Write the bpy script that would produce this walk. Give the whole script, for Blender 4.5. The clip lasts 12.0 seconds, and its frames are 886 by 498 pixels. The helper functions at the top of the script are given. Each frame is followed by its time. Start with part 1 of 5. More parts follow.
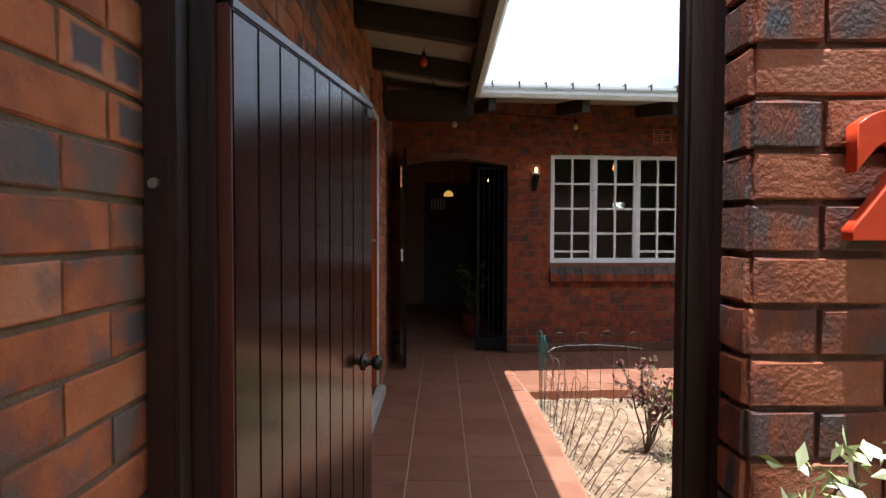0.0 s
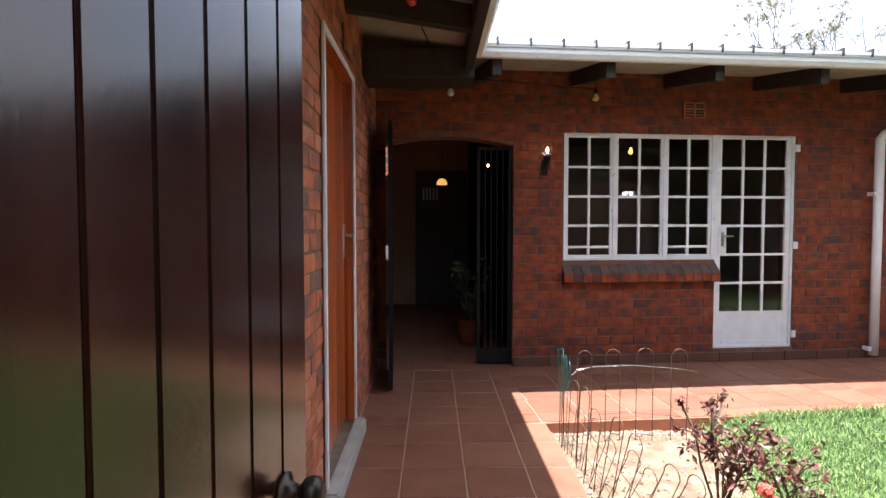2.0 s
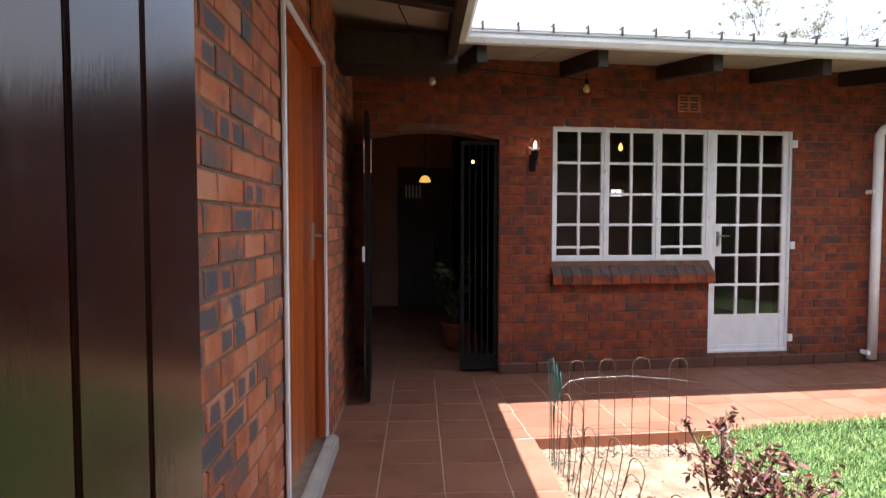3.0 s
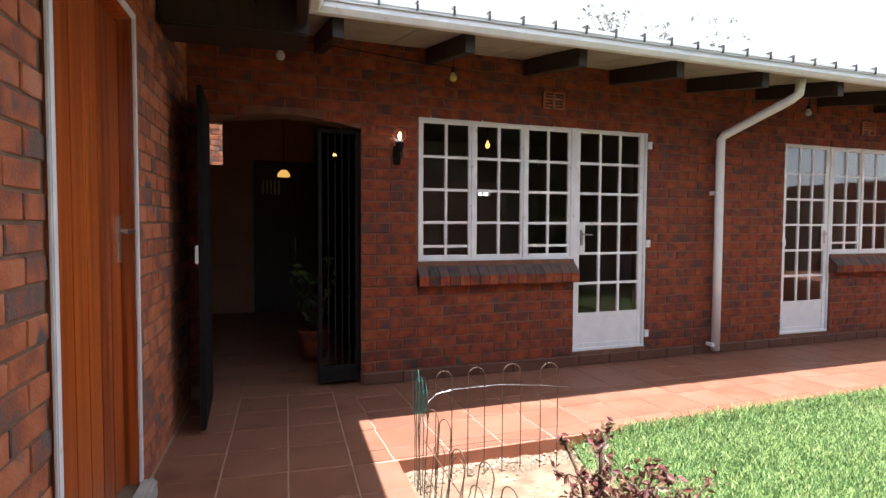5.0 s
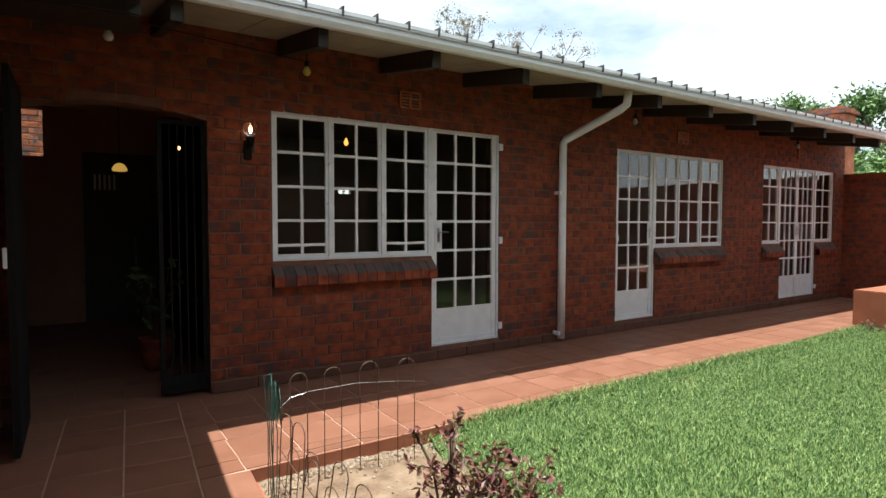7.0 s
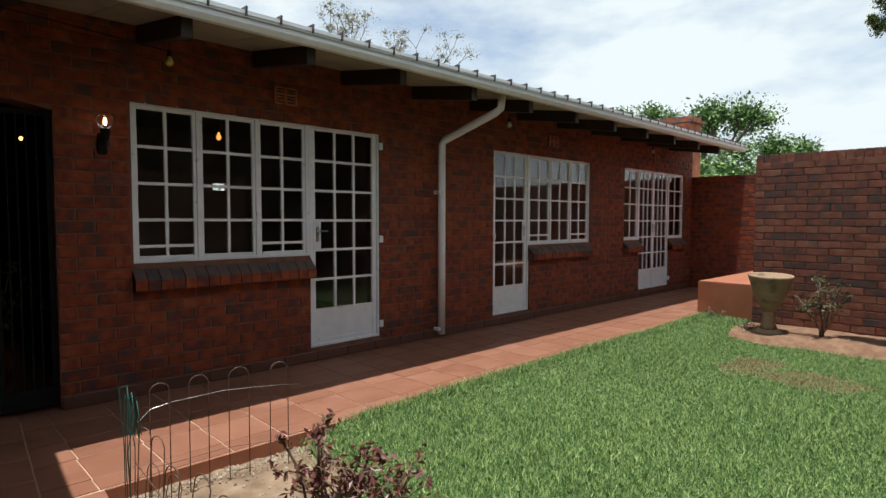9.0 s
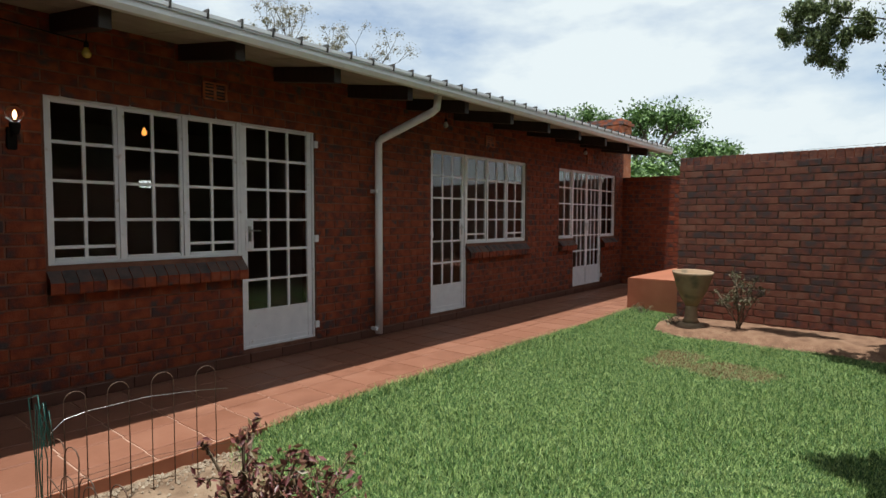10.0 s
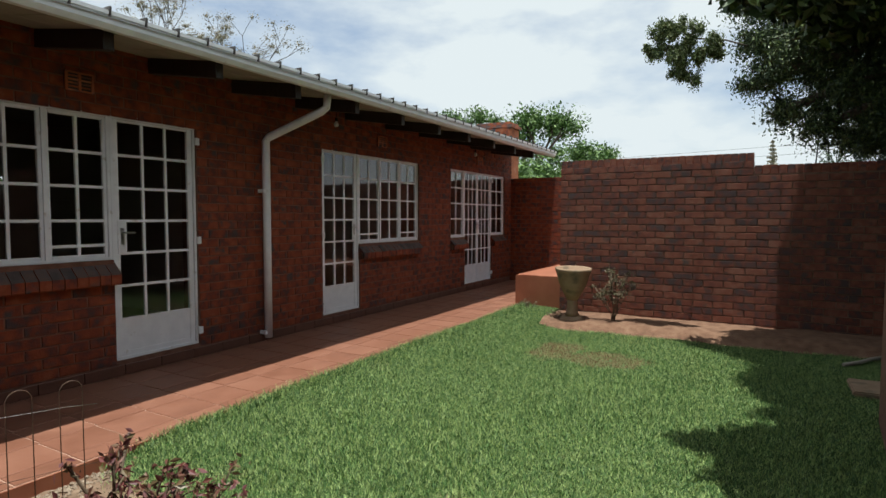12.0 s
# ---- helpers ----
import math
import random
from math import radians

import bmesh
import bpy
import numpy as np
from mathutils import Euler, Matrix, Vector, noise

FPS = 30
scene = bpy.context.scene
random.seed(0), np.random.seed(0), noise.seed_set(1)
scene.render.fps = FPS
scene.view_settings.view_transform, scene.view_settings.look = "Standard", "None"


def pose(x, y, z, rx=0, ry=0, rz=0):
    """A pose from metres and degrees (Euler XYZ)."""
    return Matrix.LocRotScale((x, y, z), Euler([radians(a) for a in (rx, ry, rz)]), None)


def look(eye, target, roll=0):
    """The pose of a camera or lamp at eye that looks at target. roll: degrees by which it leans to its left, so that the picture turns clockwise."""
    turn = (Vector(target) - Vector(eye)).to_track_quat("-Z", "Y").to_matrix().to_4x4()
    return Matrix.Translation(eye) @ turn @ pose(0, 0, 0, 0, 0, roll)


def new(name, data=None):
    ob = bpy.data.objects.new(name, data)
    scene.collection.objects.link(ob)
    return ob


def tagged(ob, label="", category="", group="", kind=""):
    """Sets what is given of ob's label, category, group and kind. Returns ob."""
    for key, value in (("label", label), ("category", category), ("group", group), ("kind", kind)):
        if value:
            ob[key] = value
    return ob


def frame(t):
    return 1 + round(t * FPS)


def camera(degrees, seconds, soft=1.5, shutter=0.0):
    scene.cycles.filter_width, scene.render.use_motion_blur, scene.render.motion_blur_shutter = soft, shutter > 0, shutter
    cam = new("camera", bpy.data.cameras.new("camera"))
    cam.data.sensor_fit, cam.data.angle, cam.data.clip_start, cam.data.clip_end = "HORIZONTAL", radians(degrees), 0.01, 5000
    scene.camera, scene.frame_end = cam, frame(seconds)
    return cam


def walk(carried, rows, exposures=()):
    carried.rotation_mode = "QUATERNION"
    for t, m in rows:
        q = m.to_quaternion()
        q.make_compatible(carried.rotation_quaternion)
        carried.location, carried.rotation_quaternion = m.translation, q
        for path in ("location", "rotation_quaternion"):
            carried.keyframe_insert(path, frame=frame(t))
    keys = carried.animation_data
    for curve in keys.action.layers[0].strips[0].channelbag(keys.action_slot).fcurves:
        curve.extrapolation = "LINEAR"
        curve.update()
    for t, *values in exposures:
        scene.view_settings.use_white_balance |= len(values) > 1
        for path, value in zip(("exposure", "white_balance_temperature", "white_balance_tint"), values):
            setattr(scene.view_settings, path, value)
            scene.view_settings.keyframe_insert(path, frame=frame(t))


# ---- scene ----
cam = camera(75.4, 12.0)
PATH = [
    (0, (0.48, 0.174, 1.335), (0.654, 2.165, 1.272), 0.2),
    (0.5, (0.485, 0.408, 1.328), (0.667, 2.399, 1.266), 0.2),
    (1, (0.505, 0.671, 1.321), (0.697, 2.66, 1.256), 0.2),
    (1.5, (0.529, 0.9, 1.319), (0.728, 2.889, 1.244), 0.1),
    (2, (0.548, 1.155, 1.33), (0.750, 3.143, 1.242), 0.0),
    (2.5, (0.572, 1.306, 1.335), (0.781, 3.293, 1.243), 0.0),
    (4.5, (0.752, 1.844, 1.305), (1.313, 3.761, 1.216), 0.3),
    (5, (0.775, 1.852, 1.299), (1.461, 3.729, 1.212), 0.3),
    (5.5, (0.791, 1.858, 1.288), (1.596, 3.687, 1.206), 0.2),
    (6, (0.808, 1.85, 1.285), (1.714, 3.632, 1.200), 0.1),
    (6.5, (0.816, 1.843, 1.281), (1.822, 3.569, 1.198), 0.1),
    (7, (0.822, 1.83, 1.293), (1.926, 3.495, 1.203), 0.1),
    (9, (0.868, 1.748, 1.315), (2.271, 3.171, 1.214), 0.1),
    (9.5, (0.88, 1.708, 1.322), (2.351, 3.059, 1.217), 0.15),
    (10, (0.892, 1.69, 1.327), (2.430, 2.965, 1.220), 0.15),
    (10.5, (0.895, 1.685, 1.328), (2.493, 2.882, 1.221), 0.1),
    (11, (0.888, 1.665, 1.336), (2.538, 2.791, 1.227), 0.1),
    (11.5, (0.882, 1.648, 1.344), (2.582, 2.694, 1.233), 0.1),
    (12, (0.88, 1.625, 1.349), (2.621, 2.603, 1.237), 0.1),
]
EXPOSURE = [(0.0, 1.50, 6100, 9), (0.5, 1.90, 6050, 8), (1.0, 2.07, 6050, 8), (1.5, 2.05, 6000, 11), (2.7, 2.06, 6000, 12), (4.5, 2.11, 6050, 14), (5.5, 1.72, 6100, 7), (6.5, 1.38, 6200, 4), (7.2, 1.00, 6300, 2),
            (9.0, 0.56, 6300, 3), (12.0, 0.39, 6300, 3)]
walk(cam, [(t, look(eye, target, roll)) for t, eye, target, roll in PATH], EXPOSURE)

# ---- light ----
SUN_TO = Vector((-0.23, -0.18, 2.56)).normalized()
world = bpy.data.worlds.new("world")
scene.world = world
world.use_nodes = True
wn, wl = world.node_tree.nodes, world.node_tree.links
background = wn["Background"]
sky = wn.new("ShaderNodeTexSky")
sky.sky_type, sky.sun_disc = "NISHITA", False
sky.sun_elevation = math.asin(SUN_TO.z)
sky.sun_rotation = math.atan2(SUN_TO.x, SUN_TO.y)
sky.dust_density = 2.0
coord = wn.new("ShaderNodeTexCoord")
stretch = wn.new("ShaderNodeMapping")
stretch.inputs["Location"].default_value = (3.1, 1.7, 0.4)
stretch.inputs["Scale"].default_value = (1.0, 1.0, 2.6)
cloud = wn.new("ShaderNodeTexNoise")
cloud.inputs["Scale"].default_value, cloud.inputs["Detail"].default_value = 2.3, 7.0
cloud.inputs["Roughness"].default_value = 0.55
ramp = wn.new("ShaderNodeValToRGB")
ramp.color_ramp.elements[0].position, ramp.color_ramp.elements[1].position = 0.26, 0.51
mixer = wn.new("ShaderNodeMix")
mixer.data_type = "RGBA"
mixer.inputs["B"].default_value = (12.5, 13.0, 13.5, 1)
wl.new(coord.outputs["Generated"], stretch.inputs["Vector"])
wl.new(stretch.outputs["Vector"], cloud.inputs["Vector"])
wl.new(cloud.outputs["Fac"], ramp.inputs["Fac"])
wl.new(ramp.outputs["Color"], mixer.inputs["Factor"])
tint = wn.new("ShaderNodeMix")
tint.data_type, tint.blend_type = "RGBA", "MULTIPLY"
tint.inputs["Factor"].default_value = 1.0
tint.inputs["B"].default_value = (1.45, 1.72, 2.05, 1)
wl.new(sky.outputs["Color"], tint.inputs["A"])
wl.new(tint.outputs["Result"], mixer.inputs["A"])
wl.new(mixer.outputs["Result"], background.inputs["Color"])
background.inputs["Strength"].default_value = 0.05

sun = new("sun", bpy.data.lights.new("sun", "SUN"))
sun.data.energy, sun.data.angle, sun.data.color = 5.0, radians(0.5), (1.0, 0.96, 0.9)
sun.matrix_world = look(SUN_TO * 30, (0, 0, 0))


# ---- materials ----
def flashed(n, k, tc, chance, grain, color, burnt):
    """Kiln-flashed brick faces: some bear one or two blue-grey fields inside a paler rim."""
    def calc(op, a, b=0.0, c=0.0):
        node = n.new("ShaderNodeMath")
        node.operation = op
        for slot, value in zip(node.inputs, (a, b, c)):
            if isinstance(value, (int, float)):
                slot.default_value = value
            else:
                k.new(value, slot)
        return node.outputs[0]
    axes = n.new("ShaderNodeSeparateXYZ")
    k.new(tc.outputs["Object"], axes.inputs[0])
    across, high = calc("ABSOLUTE", axes.outputs["X"]), calc("ABSOLUTE", axes.outputs["Z"])
    one = calc("DIVIDE", across, 0.092)
    two = calc("DIVIDE", calc("ABSOLUTE", calc("SUBTRACT", across, 0.054)), 0.043)
    half = calc("DIVIDE", calc("ABSOLUTE", calc("SUBTRACT", axes.outputs["X"], 0.06)), 0.05)
    kind = calc("FRACT", calc("MULTIPLY", chance, 17.3))
    wide = calc("MULTIPLY", one, calc("LESS_THAN", kind, 0.35))
    wide = calc("ADD", wide, calc("MULTIPLY", two, calc("COMPARE", kind, 0.55, 0.2)))
    wide = calc("ADD", wide, calc("MULTIPLY", half, calc("GREATER_THAN", kind, 0.75)))
    reach = calc("MAXIMUM", wide, calc("DIVIDE", high, 0.033))
    reach = calc("ADD", reach, calc("MULTIPLY", calc("SUBTRACT", grain, 0.5), 0.9))
    soft = n.new("ShaderNodeMapRange")
    soft.interpolation_type = "SMOOTHSTEP"
    soft.inputs["From Min"].default_value, soft.inputs["From Max"].default_value = 1.02, 0.70
    k.new(reach, soft.inputs["Value"])
    some = calc("GREATER_THAN", calc("FRACT", calc("MULTIPLY", chance, 7.31)), 0.62)
    mx = n.new("ShaderNodeMix")
    mx.data_type = "RGBA"
    k.new(calc("MULTIPLY", calc("MULTIPLY", soft.outputs["Result"], some), 0.9), mx.inputs["Factor"])
    k.new(color, mx.inputs["A"])
    mx.inputs["B"].default_value = (*burnt, 1)
    return mx.outputs["Result"]


def material(name, colors, rough=0.7, scale=6.0, bump=0.0, bump_scale=60.0, metal=0.0, vary="", spread=0.0, stretch=(1, 1, 1),
             stain=None, stain_scale=1.5, stain_at=(0.55, 0.7), clear=0.0, rough_vary=0.0, flash=None):
    """Noise between colours, fine bump, stains of a shape of their own; vary: OBJECT or ISLAND tints each piece."""
    m = bpy.data.materials.new(name)
    m.use_nodes = True
    n, k = m.node_tree.nodes, m.node_tree.links
    p = n["Principled BSDF"]
    p.inputs["Roughness"].default_value, p.inputs["Metallic"].default_value = rough, metal
    p.inputs["Coat Weight"].default_value = clear
    p.inputs["Coat Roughness"].default_value = 0.12
    tc = n.new("ShaderNodeTexCoord")
    mp = n.new("ShaderNodeMapping")
    mp.inputs["Scale"].default_value = stretch
    k.new(tc.outputs["Object"], mp.inputs["Vector"])
    where = mp.outputs["Vector"]
    chance = None
    if vary:
        src = n.new("ShaderNodeObjectInfo" if vary == "OBJECT" else "ShaderNodeNewGeometry")
        chance = src.outputs["Random" if vary == "OBJECT" else "Random Per Island"]
        shift = n.new("ShaderNodeVectorMath")
        shift.operation = "MULTIPLY_ADD"
        k.new(chance, shift.inputs[0])
        shift.inputs[1].default_value = (37.0, 91.0, 53.0)
        k.new(where, shift.inputs[2])
        where = shift.outputs[0]
    noise_tex = n.new("ShaderNodeTexNoise")
    noise_tex.inputs["Scale"].default_value, noise_tex.inputs["Detail"].default_value = scale, 6.0
    k.new(where, noise_tex.inputs["Vector"])
    value = noise_tex.outputs["Fac"]
    if chance is not None and spread:
        add = n.new("ShaderNodeMath")
        add.operation = "MULTIPLY_ADD"
        k.new(chance, add.inputs[0])
        add.inputs[1].default_value = spread
        off = n.new("ShaderNodeMath")
        off.operation = "ADD"
        k.new(value, off.inputs[0])
        off.inputs[1].default_value = -spread / 2
        k.new(off.outputs[0], add.inputs[2])
        value = add.outputs[0]
    r = n.new("ShaderNodeValToRGB")
    el = r.color_ramp.elements
    while len(el) < len(colors):
        el.new(0.5)
    for i, c in enumerate(colors):
        el[i].position = 0.28 + 0.44 * i / max(1, len(colors) - 1)
        el[i].color = (*c, 1)
    k.new(value, r.inputs["Fac"])
    color = r.outputs["Color"]
    if stain:
        st = n.new("ShaderNodeTexNoise")
        st.inputs["Scale"].default_value, st.inputs["Detail"].default_value = stain_scale, 2.5
        k.new(where, st.inputs["Vector"])
        sr = n.new("ShaderNodeMapRange")
        sr.inputs["From Min"].default_value, sr.inputs["From Max"].default_value = stain_at
        k.new(st.outputs["Fac"], sr.inputs["Value"])
        mx = n.new("ShaderNodeMix")
        mx.data_type = "RGBA"
        k.new(sr.outputs["Result"], mx.inputs["Factor"])
        k.new(color, mx.inputs["A"])
        mx.inputs["B"].default_value = (*stain, 1)
        color = mx.outputs["Result"]
    if flash:
        color = flashed(n, k, tc, chance, noise_tex.outputs["Fac"], color, flash)
    k.new(color, p.inputs["Base Color"])
    if bump:
        fine = n.new("ShaderNodeTexNoise")
        fine.inputs["Scale"].default_value, fine.inputs["Detail"].default_value = bump_scale, 5.0
        k.new(where, fine.inputs["Vector"])
        b = n.new("ShaderNodeBump")
        b.inputs["Strength"].default_value, b.inputs["Distance"].default_value = bump, 0.01
        k.new(fine.outputs["Fac"], b.inputs["Height"])
        k.new(b.outputs["Normal"], p.inputs["Normal"])
        if rough_vary:
            rr = n.new("ShaderNodeMapRange")
            rr.inputs["To Min"].default_value, rr.inputs["To Max"].default_value = rough - rough_vary, rough + rough_vary
            k.new(noise_tex.outputs["Fac"], rr.inputs["Value"])
            k.new(rr.outputs["Result"], p.inputs["Roughness"])
    return m


def glowing(name, color, strength):
    m = bpy.data.materials.new(name)
    m.use_nodes = True
    p = m.node_tree.nodes["Principled BSDF"]
    p.inputs["Base Color"].default_value = (*color, 1)
    p.inputs["Emission Color"].default_value, p.inputs["Emission Strength"].default_value = (*color, 1), strength
    return m


def glassy(name, color=(1, 1, 1), rough=0.0):
    m = bpy.data.materials.new(name)
    m.use_nodes = True
    p = m.node_tree.nodes["Principled BSDF"]
    p.inputs["Base Color"].default_value = (*color, 1)
    p.inputs["Roughness"].default_value, p.inputs["Transmission Weight"].default_value, p.inputs["IOR"].default_value = rough, 1.0, 1.45
    return m


RED = [(0.052, 0.031, 0.032), (0.108, 0.026, 0.015), (0.19, 0.035, 0.011), (0.23, 0.047, 0.014), (0.25, 0.070, 0.029)]
PINK = [(0.13, 0.085, 0.078), (0.25, 0.078, 0.042), (0.38, 0.108, 0.045), (0.42, 0.132, 0.057), (0.44, 0.178, 0.105)]
DARK = [(0.07, 0.045, 0.043), (0.13, 0.037, 0.021), (0.20, 0.052, 0.023), (0.235, 0.068, 0.03), (0.26, 0.095, 0.052)]
M = {}
for how in ("OBJECT", "ISLAND"):
    M["brick", how] = material("red_brick_" + how.lower(), RED, 0.85, 9.0, 0.5, 90.0, vary=how, spread=0.15, stain=(0.055, 0.045, 0.048),
                               stain_scale=8.0, stain_at=(0.58, 0.73))
    M["pink", how] = material("flashed_brick_" + how.lower(), PINK, 0.85, 7.0, 0.5, 90.0, vary=how, spread=0.36, stain=(0.075, 0.078, 0.095),
                              stain_scale=6.5, stain_at=(0.60, 0.72), flash=(0.062, 0.066, 0.085) if how == "OBJECT" else None)
    M["pier", how] = material("pier_brick_" + how.lower(), DARK, 0.8, 8.0, 0.45, 105.0, vary=how, spread=0.30, stain=(0.05, 0.05, 0.058),
                              stain_scale=6.0, stain_at=(0.60, 0.71))
GARDEN = [(0.05, 0.030, 0.030), (0.098, 0.030, 0.021), (0.148, 0.040, 0.023), (0.175, 0.053, 0.030), (0.19, 0.076, 0.049)]
for how in ("OBJECT", "ISLAND"):
    M["smooth", how] = material("garden_brick_" + how.lower(), GARDEN, 0.85, 12.0, 0.5, 90.0, vary=how, spread=0.34, stain=(0.05, 0.038, 0.036), stain_scale=9.0, stain_at=(0.60, 0.74))
M["sill_top"] = material("weathered_sill_top", [(0.045, 0.034, 0.033), (0.085, 0.058, 0.052), (0.12, 0.062, 0.045)], 0.8, 9.0, 0.4, 70.0, vary="OBJECT", spread=0.3)
M["tile", "OBJECT"] = material("clay_tile", [(0.175, 0.074, 0.046), (0.208, 0.091, 0.058), (0.238, 0.110, 0.072)], 0.5, 5.0, 0.12, 40.0, vary="OBJECT",
                               spread=0.25, stain=(0.165, 0.07, 0.044), stain_scale=2.5, rough_vary=0.12)
M["tile", "OBJECT"].node_tree.nodes["Principled BSDF"].inputs["Specular IOR Level"].default_value = 0.25
M["mortar"] = material("mortar", [(0.13, 0.055, 0.036), (0.20, 0.098, 0.066)], 0.95, 12.0, 0.6, 120.0)
M["pale_mortar"] = material("pale_mortar", [(0.12, 0.070, 0.046), (0.21, 0.135, 0.095)], 0.95, 12.0, 0.6, 120.0)
# walkway tile made darker: shade at the wall's foot put into the colour
M["skirting"] = material("shaded_skirting_tile", [(0.085, 0.036, 0.025), (0.13, 0.055, 0.037)], 0.5, 5.0, 0.1, 40.0, vary="OBJECT", spread=0.2)
M["grout"] = material("grout", [(0.33, 0.20, 0.145), (0.43, 0.28, 0.21)], 0.9, 14.0, 0.4, 90.0)
M["white_paint"] = material("white_paint", [(0.69, 0.70, 0.74), (0.79, 0.80, 0.83)], 0.45, 9.0, 0.08, 60.0, stain=(0.5, 0.46, 0.42), stain_scale=14.0, stain_at=(0.66, 0.78))
M["cream_paint"] = material("cream_paint", [(0.25, 0.225, 0.19), (0.35, 0.315, 0.265)], 0.7, 4.0, 0.15, 40.0)
M["grey_plaster"] = material("grey_plaster", [(0.30, 0.28, 0.26), (0.42, 0.39, 0.36)], 0.9, 9.0, 0.4, 50.0)
M["dark_timber"] = material("dark_timber", [(0.018, 0.013, 0.011), (0.035, 0.024, 0.018)], 0.55, 5.0, 0.25, 30.0, stretch=(4, 4, 1))
M["gate_varnish"] = material("gate_varnish", [(0.011, 0.0024, 0.0018), (0.018, 0.0034, 0.002), (0.027, 0.0048, 0.0026)], 0.19, 4.0, 0.05, 45.0, stretch=(6, 6, 0.7), vary="OBJECT", spread=0.2,
                             clear=0.26, rough_vary=0.05)
M["gate_varnish"].node_tree.nodes["Principled BSDF"].inputs["Specular IOR Level"].default_value = 0.5
M["post_varnish"] = material("post_varnish", [(0.010, 0.005, 0.005), (0.017, 0.007, 0.006), (0.028, 0.010, 0.008)], 0.35, 4.0, 0.1, 45.0, stretch=(6, 6, 0.7))
M["gate_edge"] = material("gate_edge", [(0.05, 0.012, 0.008), (0.09, 0.02, 0.012)], 0.5, 5.0, 0.2, 40.0, stretch=(6, 6, 0.6))
M["door_wood"] = material("orange_wood", [(0.16, 0.028, 0.005), (0.37, 0.072, 0.012), (0.52, 0.135, 0.024)], 0.28, 4.0, 0.1, 40.0, stretch=(9, 9, 0.22), vary="OBJECT", spread=0.25, clear=0.2)
M["black_iron"] = material("black_iron", [(0.007, 0.0065, 0.007), (0.014, 0.013, 0.013)], 0.8, 20.0, 0.2, 80.0)
M["black_iron"].node_tree.nodes["Principled BSDF"].inputs["Specular IOR Level"].default_value = 0.15
M["knob"] = material("aged_bronze", [(0.03, 0.024, 0.02), (0.07, 0.055, 0.045)], 0.35, 18.0, 0.15, 60.0, metal=0.8)
M["steel"] = material("steel", [(0.45, 0.45, 0.46), (0.6, 0.6, 0.6)], 0.3, 20.0, 0.05, 60.0, metal=1.0)
M["roof"] = material("roof_sheet", [(0.42, 0.42, 0.42), (0.55, 0.55, 0.54)], 0.5, 3.0, 0.1, 30.0, metal=0.4)
# far darker than the sheet: the rib ends' shaded look is put into the colour
M["roof_rib"] = material("roof_rib", [(0.05, 0.045, 0.042), (0.10, 0.09, 0.085)], 0.7, 6.0, 0.2, 40.0)
M["soil"] = material("sandy_soil", [(0.115, 0.07, 0.043), (0.185, 0.12, 0.077), (0.25, 0.177, 0.12)], 0.95, 9.0, 0.9, 45.0)
M["red_soil"] = material("red_soil", [(0.105, 0.052, 0.030), (0.16, 0.085, 0.050), (0.21, 0.122, 0.076)], 0.95, 9.0, 0.9, 45.0)
M["ground"] = material("ground", [(0.05, 0.07, 0.025), (0.09, 0.11, 0.04)], 0.95, 2.0, 0.5, 30.0)
M["blade"] = material("grass_blade", [(0.024, 0.075, 0.016), (0.098, 0.215, 0.054), (0.36, 0.46, 0.165)], 0.6, 1.2, vary="ISLAND", spread=0.95)
M["dry_blade"] = material("dry_grass_blade", [(0.15, 0.065, 0.035), (0.26, 0.135, 0.075), (0.34, 0.22, 0.12)], 0.8, 1.2, vary="ISLAND", spread=0.6)
M["pebble"] = material("pebble", [(0.2, 0.14, 0.095), (0.36, 0.29, 0.22)], 0.9, 20.0, 0.3, 60.0, vary="ISLAND", spread=0.5)
M["wire"] = material("green_wire", [(0.02, 0.09, 0.08), (0.04, 0.14, 0.12)], 0.4, 20.0)
M["rust_wire"] = material("rusted_wire", [(0.06, 0.035, 0.025), (0.12, 0.06, 0.035)], 0.7, 30.0)
M["stem"] = material("stem", [(0.07, 0.045, 0.03), (0.13, 0.09, 0.055)], 0.8, 20.0, 0.3, 60.0)
M["rose_leaf"] = material("rose_leaf", [(0.085, 0.024, 0.026), (0.165, 0.05, 0.046), (0.14, 0.10, 0.05)], 0.4, 3.0, vary="ISLAND", spread=0.6)
M["rose_green"] = material("rose_green_leaf", [(0.065, 0.06, 0.032), (0.13, 0.125, 0.065), (0.19, 0.13, 0.085)], 0.5, 3.0, vary="ISLAND", spread=0.5)
M["petal"] = material("rose_petal", [(0.55, 0.05, 0.03), (0.75, 0.16, 0.12)], 0.5, 6.0)
M["shrub_leaf"] = material("pale_leaf", [(0.28, 0.36, 0.12), (0.45, 0.52, 0.28), (0.6, 0.62, 0.45)], 0.5, 3.0, vary="ISLAND", spread=0.5)
M["leaf"] = material("tree_leaf", [(0.045, 0.095, 0.024), (0.08, 0.155, 0.036), (0.15, 0.24, 0.06)], 0.55, 2.0, vary="ISLAND", spread=0.6)
M["dark_leaf"] = material("dark_leaf", [(0.016, 0.034, 0.012), (0.036, 0.068, 0.020), (0.12, 0.165, 0.045)], 0.5, 2.0, vary="ISLAND", spread=0.5)
# sunlit copy of the dark tree leaf, the sun put into a lighter olive
M["sunlit_leaf"] = material("sunlit_leaf", [(0.04, 0.065, 0.018), (0.09, 0.125, 0.036), (0.19, 0.23, 0.08)], 0.5, 2.0, vary="ISLAND", spread=0.6)
M["grey_leaf"] = material("thin_leaf", [(0.2, 0.18, 0.13), (0.3, 0.26, 0.19)], 0.6, 2.0, vary="ISLAND", spread=0.5)
